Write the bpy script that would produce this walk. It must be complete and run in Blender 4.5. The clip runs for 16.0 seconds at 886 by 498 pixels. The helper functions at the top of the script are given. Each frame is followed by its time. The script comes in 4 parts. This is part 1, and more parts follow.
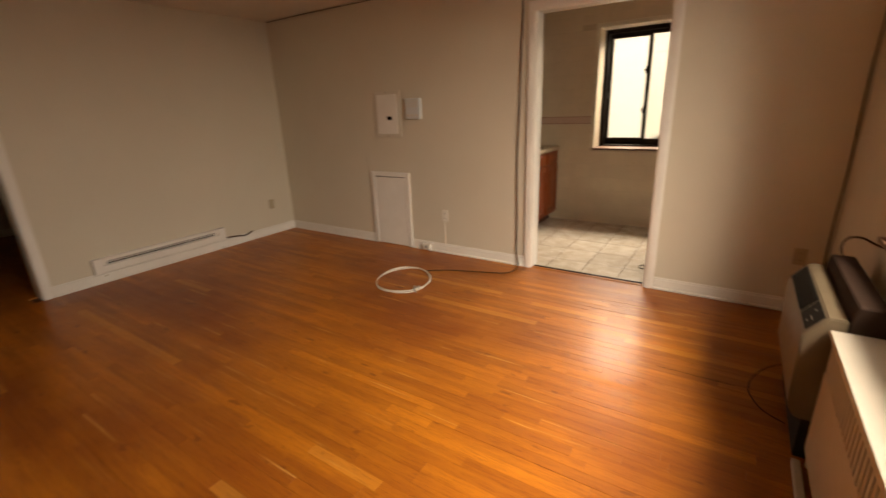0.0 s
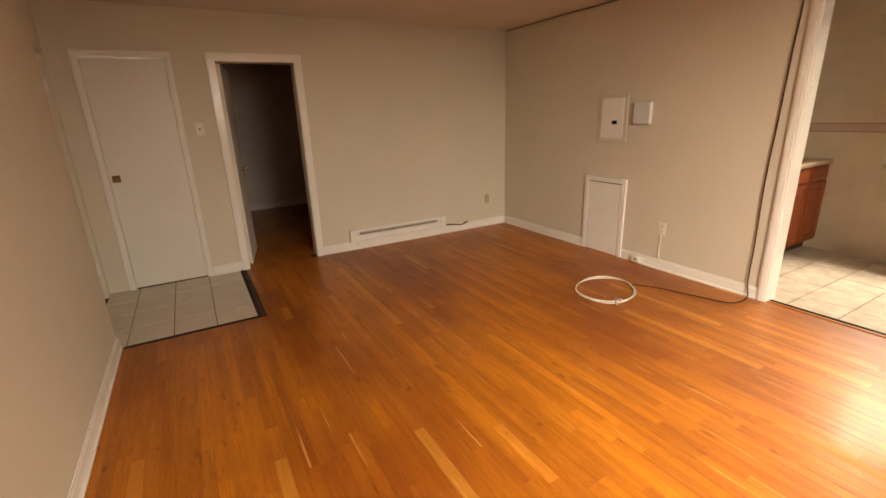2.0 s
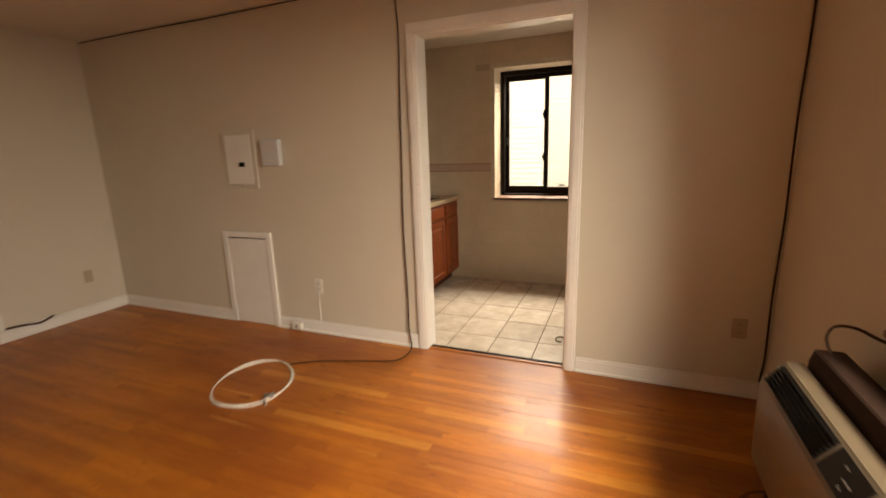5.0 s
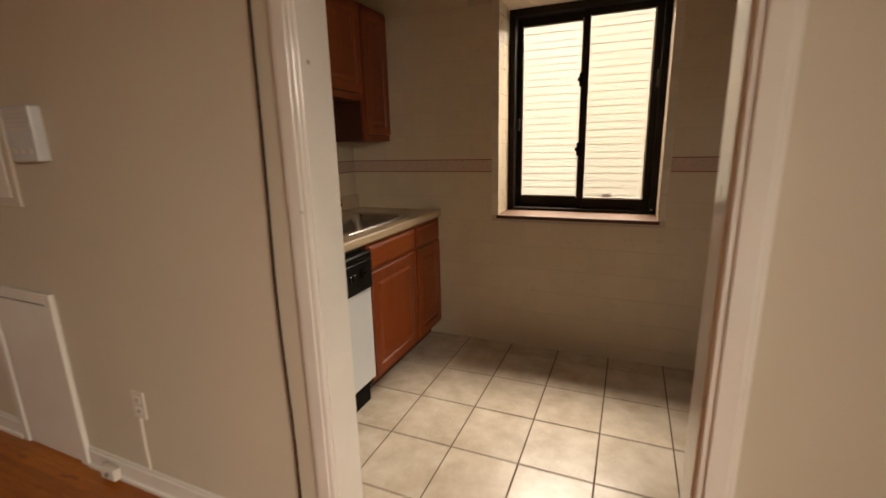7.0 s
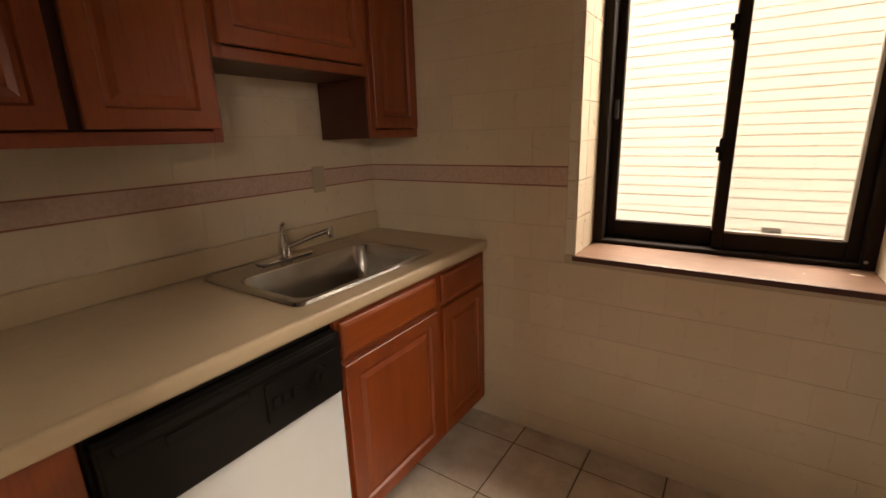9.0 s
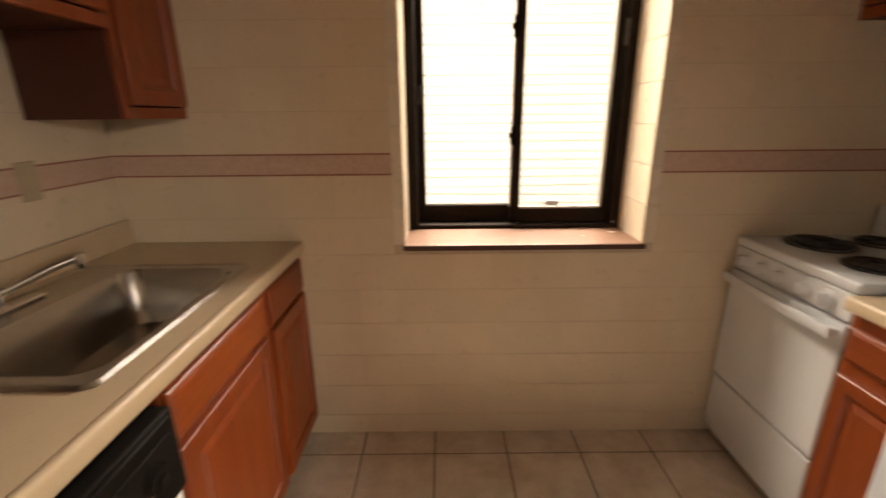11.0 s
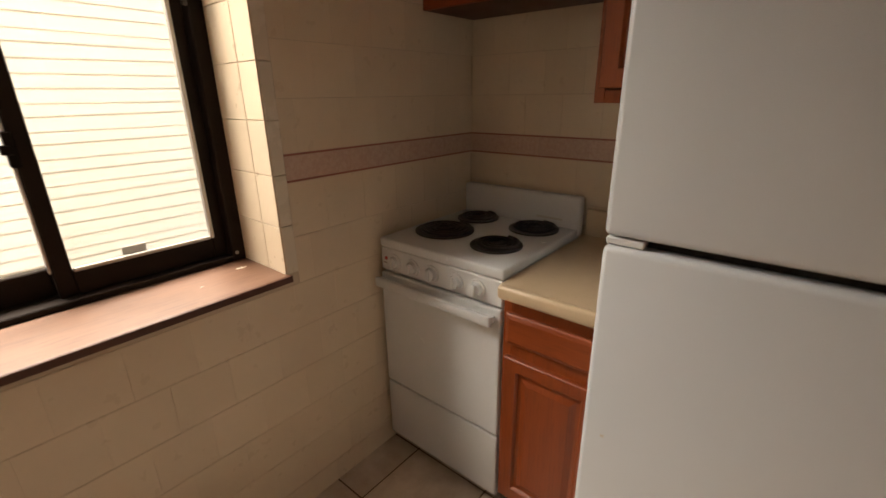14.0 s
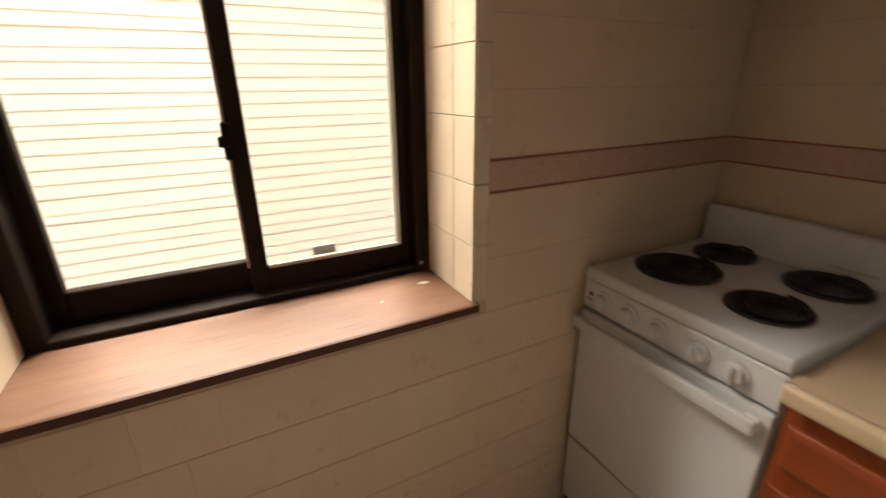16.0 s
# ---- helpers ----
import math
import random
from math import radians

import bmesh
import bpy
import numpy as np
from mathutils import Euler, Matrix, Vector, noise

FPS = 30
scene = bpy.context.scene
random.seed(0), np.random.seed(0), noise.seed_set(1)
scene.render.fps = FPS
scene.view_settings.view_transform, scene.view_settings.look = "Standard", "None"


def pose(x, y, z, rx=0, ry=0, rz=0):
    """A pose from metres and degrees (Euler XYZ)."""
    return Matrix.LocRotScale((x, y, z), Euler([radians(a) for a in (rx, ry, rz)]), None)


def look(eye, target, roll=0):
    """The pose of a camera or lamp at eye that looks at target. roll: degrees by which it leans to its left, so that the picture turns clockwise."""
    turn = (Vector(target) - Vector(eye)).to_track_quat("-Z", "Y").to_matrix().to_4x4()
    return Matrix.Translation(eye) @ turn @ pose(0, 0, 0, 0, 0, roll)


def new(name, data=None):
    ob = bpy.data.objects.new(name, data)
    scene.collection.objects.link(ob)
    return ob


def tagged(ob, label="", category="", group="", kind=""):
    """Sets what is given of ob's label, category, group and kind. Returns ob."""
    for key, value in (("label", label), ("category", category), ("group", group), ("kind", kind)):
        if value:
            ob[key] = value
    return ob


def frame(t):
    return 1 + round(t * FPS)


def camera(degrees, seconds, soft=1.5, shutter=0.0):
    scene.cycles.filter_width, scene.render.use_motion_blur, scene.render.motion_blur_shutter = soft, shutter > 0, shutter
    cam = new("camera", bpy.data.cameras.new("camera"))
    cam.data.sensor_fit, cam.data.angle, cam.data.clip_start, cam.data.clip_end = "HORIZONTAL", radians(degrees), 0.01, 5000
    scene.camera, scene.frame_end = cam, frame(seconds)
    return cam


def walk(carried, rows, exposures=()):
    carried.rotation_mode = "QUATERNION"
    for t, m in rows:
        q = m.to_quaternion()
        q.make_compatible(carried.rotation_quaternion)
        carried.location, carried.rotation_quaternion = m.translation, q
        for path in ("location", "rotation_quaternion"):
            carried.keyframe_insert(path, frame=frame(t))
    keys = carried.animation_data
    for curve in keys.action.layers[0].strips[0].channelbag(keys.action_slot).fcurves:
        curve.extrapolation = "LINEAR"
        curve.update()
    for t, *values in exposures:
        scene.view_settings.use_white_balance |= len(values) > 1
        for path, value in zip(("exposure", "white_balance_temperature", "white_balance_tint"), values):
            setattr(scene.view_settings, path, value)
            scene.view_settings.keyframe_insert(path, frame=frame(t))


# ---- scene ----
cam = camera(90.6, 16.0, soft=1.5, shutter=0.5)
PATH = [
    (0, (-0.02, 0.019, 1.433), (-1.084, 1.596, 0.816), -2.3),
    (0.5, (0.072, 0.026, 1.482), (-1.276, 1.372, 0.873), -1.2),
    (1, (0.075, -0.013, 1.478), (-1.463, 1.12, 0.886), -2.0),
    (1.5, (0.042, -0.085, 1.486), (-1.602, 0.889, 0.896), -2.2),
    (2, (0.031, -0.094, 1.484), (-1.636, 0.839, 0.894), -2.1),
    (2.5, (0.033, -0.07, 1.479), (-1.533, 1.01, 0.863), -2.2),
    (3, (0.049, -0.004, 1.451), (-1.337, 1.308, 0.853), -1.5),
    (3.5, (0.017, 0.05, 1.424), (-1.142, 1.568, 0.832), -1.7),
    (4, (-0.019, 0.234, 1.417), (-0.967, 1.908, 0.873), -1.3),
    (4.5, (-0.1, 0.522, 1.442), (-0.959, 2.268, 0.98), -0.6),
    (5, (-0.22, 0.908, 1.395), (-0.962, 2.713, 0.961), -1.8),
    (5.2, (-0.276, 1.082, 1.407), (-1.002, 2.901, 1.0), -3.0),
    (7.3, (-0.731, 2.896, 1.344), (-1.522, 4.668, 0.861), -0.6),
    (7.5, (-0.764, 3.049, 1.357), (-1.616, 4.773, 0.807), -0.5),
    (8, (-0.831, 3.338, 1.354), (-1.873, 4.986, 0.905), -1.0),
    (8.2, (-0.83, 3.442, 1.368), (-1.937, 5.036, 0.886), -1.5),
    (10.3, (-1.253, 3.759, 1.403), (-2.094, 5.492, 0.862), -4.9),
    (10.5, (-1.283, 3.742, 1.394), (-1.907, 5.561, 0.845), -3.5),
    (11, (-1.317, 3.742, 1.396), (-1.315, 5.656, 0.813), -0.5),
    (11.5, (-1.258, 3.73, 1.404), (-0.806, 5.58, 0.793), -0.7),
    (12, (-1.196, 3.712, 1.397), (-0.491, 5.471, 0.759), -1.5),
    (12.5, (-1.143, 3.732, 1.392), (-0.273, 5.398, 0.709), -1.1),
    (13, (-1.116, 3.865, 1.396), (-0.079, 5.464, 0.789), 0.6),
    (13.5, (-1.078, 4.079, 1.418), (0.1, 5.557, 0.765), 0.6),
    (14, (-1.162, 4.258, 1.42), (0.282, 5.471, 0.754), -0.8),
    (14.5, (-1.28, 4.391, 1.446), (0.24, 5.47, 0.721), -2.8),
    (15, (-1.305, 4.497, 1.435), (0.158, 5.638, 0.689), -1.6),
    (15.5, (-1.211, 4.535, 1.424), (0.071, 5.898, 0.72), -2.7),
    (16, (-1.044, 4.573, 1.426), (-0.183, 6.236, 0.723), -0.7),
]
walk(cam, [(t, look(eye, target, roll)) for t, eye, target, roll in PATH],
     [(0.0, 0.90, 7500, 13), (1.0, 1.25, 7500, 13), (2.0, 1.53, 7600, 13), (3.4, 1.46, 7500, 12), (4.1, 1.38, 7400, 11), (5.2, 0.93, 7300, 12), (7.4, 0.45, 7250, 15),
      (8.4, 0.52, 7250, 17), (10.4, 1.32, 7250, 17), (12.5, 1.0, 7250, 17), (14.0, 0.88, 6850, 15), (16.0, 0.8, 6850, 15)])

# ---- light ----
world = bpy.data.worlds.new("sky")
scene.world = world
world.use_nodes = True
wn = world.node_tree.nodes
sky = wn.new("ShaderNodeTexSky")
sky.sky_type, sky.sun_disc = "NISHITA", False
sky.sun_elevation, sky.sun_rotation = radians(56), radians(190)
wn["Background"].inputs[1].default_value = 0.085
world.node_tree.links.new(sky.outputs[0], wn["Background"].inputs[0])

sun = new("sun", bpy.data.lights.new("sun", "SUN"))
sun.data.energy, sun.data.angle, sun.data.color = 2.5, radians(0.5), (1.0, 0.96, 0.90)
sun.matrix_world = look((0, 0, 20), (2.3, 13.0, 0))


def window_light(name, eye, target, width, height, power, color):
    """Sky light that falls in through a window's opening."""
    lamp = new(name, bpy.data.lights.new(name, "AREA"))
    lamp.data.shape, lamp.data.size, lamp.data.size_y = "RECTANGLE", width, height
    lamp.data.energy, lamp.data.color = power, color
    lamp.matrix_world = look(eye, target)
    return lamp


window_light("living_window_light", (1.69, 1.02, 2.45), (-2.4, 1.46, 0.15), 1.9, 1.15, 166, (1.0, 0.93, 0.82))
window_light("kitchen_window_light", (-0.99, 6.60, 2.88), (-0.99, 5.0, 2.30), 1.7, 1.1, 205, (1.0, 0.93, 0.81))

# ---- materials ----


def nodes(name):
    m = bpy.data.materials.new(name)
    m.use_nodes = True
    return m, m.node_tree.nodes, m.node_tree.links, m.node_tree.nodes["Principled BSDF"]


def mix(nt, ln, fac, a, b, mode="MIX"):
    n = nt.new("ShaderNodeMix")
    n.data_type, n.blend_type = "RGBA", mode
    for sock, v in ((n.inputs[0], fac), (n.inputs[6], a), (n.inputs[7], b)):
        if isinstance(v, bpy.types.NodeSocket):
            ln.new(v, sock)
        elif isinstance(v, tuple):
            sock.default_value = (*v, 1)
        else:
            sock.default_value = v
    return n.outputs[2]


def ramp(nt, ln, src, a, b):
    n = nt.new("ShaderNodeMapRange")
    n.inputs[1].default_value, n.inputs[2].default_value = a, b
    ln.new(src, n.inputs[0])
    return n.outputs[0]


def noise_of(nt, ln, vec, scale, detail=4, stretch=(1, 1, 1), rough=0.55):
    mp = nt.new("ShaderNodeMapping")
    mp.inputs[3].default_value = stretch
    ln.new(vec, mp.inputs[0])
    n = nt.new("ShaderNodeTexNoise")
    n.inputs["Scale"].default_value, n.inputs["Detail"].default_value, n.inputs["Roughness"].default_value = scale, detail, rough
    ln.new(mp.outputs[0], n.inputs[0])
    return n.outputs[0]


def bump(nt, ln, bsdf, src, strength, dist):
    n = nt.new("ShaderNodeBump")
    n.inputs["Strength"].default_value, n.inputs["Distance"].default_value = strength, dist
    ln.new(src, n.inputs["Height"])
    ln.new(n.outputs[0], bsdf.inputs["Normal"])


def surface(name, c1, c2, rough=0.5, grain=60, blotch=3, relief=0.1, dist=0.001, metal=0.0, spots=None, spread=0.08, coat=0.0, rnd=0.0, spec=0.5):
    """A plain material: two tones by a large and a fine noise, uneven gloss and a fine relief."""
    m, nt, ln, b = nodes(name)
    geo = nt.new("ShaderNodeNewGeometry").outputs["Position"]
    big, fine = noise_of(nt, ln, geo, blotch, 3), noise_of(nt, ln, geo, grain, 5)
    col = mix(nt, ln, ramp(nt, ln, big, 0.35, 0.65), c1, c2)
    col = mix(nt, ln, 0.25, col, mix(nt, ln, ramp(nt, ln, fine, 0.3, 0.7), c2, c1))
    if rnd:
        info = nt.new("ShaderNodeObjectInfo").outputs["Random"]
        n = nt.new("ShaderNodeHueSaturation")
        mr = nt.new("ShaderNodeMapRange")
        mr.inputs[3].default_value, mr.inputs[4].default_value = 1 - rnd, 1 + rnd
        ln.new(info, mr.inputs[0])
        ln.new(mr.outputs[0], n.inputs["Value"])
        ln.new(col, n.inputs["Color"])
        col = n.outputs[0]
    if spots:
        dots = noise_of(nt, ln, geo, spots[1], 2)
        col = mix(nt, ln, ramp(nt, ln, dots, spots[2], spots[2] + 0.04), col, spots[0])
    ln.new(col, b.inputs["Base Color"])
    mr = nt.new("ShaderNodeMapRange")
    mr.inputs[3].default_value, mr.inputs[4].default_value = rough - spread, rough + spread
    ln.new(noise_of(nt, ln, geo, blotch * 4, 4), mr.inputs[0])
    ln.new(mr.outputs[0], b.inputs["Roughness"])
    b.inputs["Metallic"].default_value = metal
    b.inputs["Coat Weight"].default_value = coat
    b.inputs["Coat Roughness"].default_value = 0.15
    bump(nt, ln, b, fine, relief, dist)
    b.inputs["Specular IOR Level"].default_value = spec
    return m


def wood(name, dark, mid, light, along="x", rough=0.3, scale=1.0, per="object", coat=0.3, pores=0.5, streaks=0.0, gloss=0.33):
    """Wood with grain along one axis; every piece has a tone and a grain of its own."""
    m, nt, ln, b = nodes(name)
    geo = nt.new("ShaderNodeNewGeometry")
    rnd = nt.new("ShaderNodeObjectInfo").outputs["Random"] if per == "object" else geo.outputs["Random Per Island"]
    shift = nt.new("ShaderNodeVectorMath")
    shift.operation = "MULTIPLY_ADD"
    comb = nt.new("ShaderNodeCombineXYZ")
    for k in range(3):
        ln.new(rnd, comb.inputs[k])
    ln.new(comb.outputs[0], shift.inputs[0])
    shift.inputs[1].default_value = (31.0, 17.0, 23.0)
    ln.new(geo.outputs["Position"], shift.inputs[2])
    pos = shift.outputs[0]
    st = {"x": (0.06, 1, 1), "y": (1, 0.06, 1), "z": (1, 1, 0.06)}[along]
    rings = noise_of(nt, ln, pos, 26 * scale, 3, st, 0.6)
    fine = noise_of(nt, ln, pos, 190 * scale, 3, st, 0.7)
    col = mix(nt, ln, ramp(nt, ln, rings, 0.3, 0.7), mid, light)
    tone = mix(nt, ln, ramp(nt, ln, rnd, -0.15, 1.1), dark, light)
    col = mix(nt, ln, 0.42 if streaks else 0.5, col, tone)
    col = mix(nt, ln, ramp(nt, ln, fine, 0.5, 0.75), col, mix(nt, ln, pores, col, dark))
    wear = noise_of(nt, ln, geo.outputs["Position"], 1.6, 4)
    col = mix(nt, ln, ramp(nt, ln, wear, 0.5, 0.75), col, mix(nt, ln, 0.22, col, dark))
    if streaks:
        patch = noise_of(nt, ln, geo.outputs["Position"], 1.1, 3, (0.6, 1, 1), 0.5)
        col = mix(nt, ln, ramp(nt, ln, patch, 0.46, 0.64), col, mix(nt, ln, 0.66, col, (0.19, 0.036, 0.003)))
        worn = noise_of(nt, ln, pos, 30, 3, (0.035, 1, 1), 0.6)
        col = mix(nt, ln, ramp(nt, ln, worn, 0.64, 0.74), col, mix(nt, ln, streaks, col, (0.66, 0.33, 0.085)))
        pale = ramp(nt, ln, rnd, 0.955, 0.975)
        col = mix(nt, ln, pale, col, mix(nt, ln, 0.34, col, (0.64, 0.30, 0.05)))
        lines = noise_of(nt, ln, pos, 420, 2, (0.02, 1, 1), 0.7)
        col = mix(nt, ln, ramp(nt, ln, lines, 0.56, 0.68), col, mix(nt, ln, 0.55, col, dark))
        knots = noise_of(nt, ln, pos, 17, 2, (0.35, 1, 1))
        col = mix(nt, ln, ramp(nt, ln, knots, 0.67, 0.74), col, mix(nt, ln, 0.6, col, dark))
    ln.new(col, b.inputs["Base Color"])
    mr = nt.new("ShaderNodeMapRange")
    mr.inputs[3].default_value, mr.inputs[4].default_value = rough - 0.07, rough + 0.12
    ln.new(noise_of(nt, ln, geo.outputs["Position"], 7, 4), mr.inputs[0])
    ln.new(mr.outputs[0], b.inputs["Roughness"])
    b.inputs["Coat Weight"].default_value, b.inputs["Coat Roughness"].default_value = coat, gloss
    bump(nt, ln, b, fine, 0.12, 0.0006)
    return m


def glass(name, tint):
    m, nt, ln, b = nodes(name)
    nt.remove(b)
    clear, gloss, both, fr = (nt.new("ShaderNode" + k) for k in ("BsdfTransparent", "BsdfGlossy", "MixShader", "Fresnel"))
    clear.inputs[0].default_value = (*tint, 1)
    gloss.inputs["Roughness"].default_value = 0.02
    ln.new(fr.outputs[0], both.inputs[0])
    ln.new(clear.outputs[0], both.inputs[1])
    ln.new(gloss.outputs[0], both.inputs[2])
    ln.new(both.outputs[0], nt["Material Output"].inputs[0])
    return m


OAK = ((0.125, 0.023, 0.0015), (0.385, 0.106, 0.006), (0.61, 0.205, 0.013))
M = {
    "wall": surface("wall_paint", (0.64, 0.585, 0.475), (0.61, 0.555, 0.447), 0.62, 220, 1.3, 0.12, 0.0006),
    "ceiling": surface("ceiling_paint", (0.66, 0.60, 0.52), (0.62, 0.56, 0.48), 0.8, 200, 1.5, 0.15, 0.0006),
    "trim": surface("trim_paint", (0.83, 0.805, 0.75), (0.78, 0.75, 0.69), 0.22, 90, 5, 0.08, 0.0005, spots=((0.45, 0.38, 0.28), 14, 0.74)),
    "door": surface("door_paint", (0.74, 0.715, 0.65), (0.70, 0.67, 0.60), 0.4, 120, 2.5, 0.12, 0.0006),
    "hall_wall": surface("hall_paint", (0.66, 0.60, 0.53), (0.62, 0.56, 0.49), 0.6, 160, 2, 0.1, 0.0006),
    "oak": wood("oak_plank", *OAK, rough=0.44, coat=0.17, streaks=0.85, gloss=0.22),
    "oak_far": wood("oak_plank_joined", *OAK, rough=0.44, coat=0.17, streaks=0.85, gloss=0.22, per="island"),
    "subfloor": surface("subfloor", (0.07, 0.03, 0.01), (0.05, 0.02, 0.008), 0.7),
    "cherry_z": wood("cabinet_wood_upright", (0.108, 0.014, 0.0025), (0.208, 0.036, 0.0045), (0.305, 0.064, 0.008), "z", 0.42, 0.8, coat=0.08),
    "cherry_y": wood("cabinet_wood_lengthwise", (0.108, 0.014, 0.0025), (0.208, 0.036, 0.0045), (0.305, 0.064, 0.008), "y", 0.42, 0.8, coat=0.08),
    # Darker than the cabinet doors: bodies, toe kicks and the sill's front edge.
    "cherry_dark": wood("dark_brown_wood", (0.040, 0.009, 0.004), (0.058, 0.013, 0.005), (0.075, 0.017, 0.006), "z", 0.5, 0.8, coat=0.0),
    "sill_wood": wood("sill_wood", (0.08, 0.034, 0.017), (0.165, 0.081, 0.044), (0.25, 0.137, 0.079), "x", 0.45, 0.8, coat=0.08, pores=0.9),
    "tile": surface("wall_tile", (0.66, 0.555, 0.41), (0.625, 0.52, 0.38), 0.30, 40, 6, 0.05, 0.0008, rnd=0.03),
    "grout": surface("tile_grout", (0.55, 0.455, 0.335), (0.48, 0.39, 0.28), 0.85, 150, 9, 0.3, 0.0008),
    "band": surface("band_tile", (0.57, 0.415, 0.325), (0.49, 0.325, 0.25), 0.38, 150, 70, 0.6, 0.0018, rnd=0.05),
    "liner": surface("liner_tile", (0.34, 0.135, 0.10), (0.28, 0.10, 0.075), 0.35, 90, 12, 0.1),
    "bullnose": surface("bullnose_tile", (0.68, 0.61, 0.49), (0.665, 0.59, 0.475), 0.28, 20, 2, 0.01, 0.0005, rnd=0.03),
    "floor_tile": surface("floor_tile", (0.65, 0.575, 0.475), (0.48, 0.395, 0.30), 0.25, 24, 8, 0.04, 0.001, rnd=0.05),
    "floor_grout": surface("floor_grout", (0.15, 0.10, 0.065), (0.10, 0.065, 0.04), 0.9, 150, 8, 0.3),
    "entry_tile": surface("entry_tile", (0.60, 0.54, 0.44), (0.54, 0.475, 0.375), 0.3, 50, 7, 0.08, 0.001, rnd=0.04),
    "laminate": surface("counter_laminate", (0.55, 0.43, 0.285), (0.50, 0.385, 0.25), 0.36, 260, 5, 0.06, 0.0004, spots=((0.45, 0.35, 0.23), 160, 0.66)),
    "steel": surface("brushed_steel", (0.56, 0.54, 0.50), (0.50, 0.48, 0.445), 0.24, 180, 5, 0.06, 0.0003, metal=1.0),
    "chrome": surface("chrome", (0.72, 0.71, 0.69), (0.68, 0.67, 0.65), 0.13, 60, 5, 0.0, metal=1.0, spread=0.04),
    "enamel": surface("white_enamel", (0.65, 0.675, 0.685), (0.615, 0.64, 0.65), 0.24, 70, 4, 0.03, 0.0005),
    "fridge": surface("fridge_skin", (0.50, 0.53, 0.555), (0.475, 0.505, 0.53), 0.33, 480, 2, 0.35, 0.0008),
    "white_plastic": surface("white_plastic", (0.74, 0.70, 0.62), (0.70, 0.66, 0.58), 0.36, 60, 6, 0.03),
    "ivory_plastic": surface("ivory_plastic", (0.44, 0.36, 0.24), (0.41, 0.33, 0.22), 0.4, 60, 6, 0.03),
    "black_plastic": surface("black_plastic", (0.010, 0.009, 0.008), (0.013, 0.011, 0.010), 0.15, 90, 6, 0.03, spec=0.07),
    "black_matte": surface("black_matte", (0.013, 0.011, 0.009), (0.019, 0.016, 0.013), 0.7, 90, 6, 0.2, spec=0.25),
    "bronze": surface("window_bronze", (0.013, 0.009, 0.007), (0.019, 0.013, 0.0095), 0.5, 90, 8, 0.05, spec=0.10),
    "rubber": surface("black_rubber", (0.010, 0.009, 0.008), (0.016, 0.014, 0.012), 0.85, 90, 9, 0.3, spec=0.05),
    "alloy": surface("raw_aluminium", (0.48, 0.47, 0.44), (0.42, 0.41, 0.38), 0.4, 90, 8, 0.05, metal=0.9),
    "beige_metal": surface("beige_metal", (0.185, 0.142, 0.090), (0.165, 0.126, 0.079), 0.42, 80, 5, 0.05),
    "brown_metal": surface("brown_metal", (0.042, 0.022, 0.014), (0.033, 0.017, 0.011), 0.8, 80, 5, 0.08, spec=0.2),
    "cover_paint": surface("cover_paint", (0.64, 0.585, 0.49), (0.60, 0.545, 0.45), 0.4, 70, 4, 0.06),
    "brass": surface("brass", (0.22, 0.13, 0.05), (0.17, 0.10, 0.04), 0.35, 80, 20, 0.05, metal=1.0),
    "cable_brown": surface("brown_cable", (0.055, 0.028, 0.014), (0.04, 0.02, 0.01), 0.65, 90, 9, 0.05, spec=0.2),
    "cable_white": surface("white_cable", (0.74, 0.69, 0.60), (0.68, 0.63, 0.54), 0.4, 90, 9, 0.03),
    "coil": surface("burner_coil", (0.018, 0.016, 0.015), (0.03, 0.026, 0.024), 0.45, 90, 9, 0.1, metal=0.4),
    "pan": surface("drip_pan", (0.05, 0.045, 0.042), (0.075, 0.068, 0.062), 0.35, 60, 14, 0.2, metal=0.6),
    "siding": surface("cream_siding", (0.765, 0.755, 0.705), (0.735, 0.725, 0.675), 0.6, 60, 3, 0.1),
    "earth": surface("ground_soil", (0.16, 0.14, 0.10), (0.10, 0.09, 0.06), 0.9, 20, 2, 0.5, 0.01),
    "outer": surface("outer_render", (0.42, 0.38, 0.33), (0.36, 0.32, 0.28), 0.9, 40, 2, 0.3, 0.003),
    "red": surface("red_mark", (0.30, 0.02, 0.015), (0.25, 0.02, 0.015), 0.4),
    "ink": surface("grey_print", (0.25, 0.23, 0.20), (0.22, 0.20, 0.18), 0.5),
    "sticker": surface("grey_sticker", (0.52, 0.51, 0.47), (0.47, 0.46, 0.43), 0.6),
    "glass": glass("window_glass", (0.97, 0.97, 0.95)),
    "screened": glass("screened_glass", (0.91, 0.91, 0.88)),
}

# ---- building blocks ----
WHERE = {}


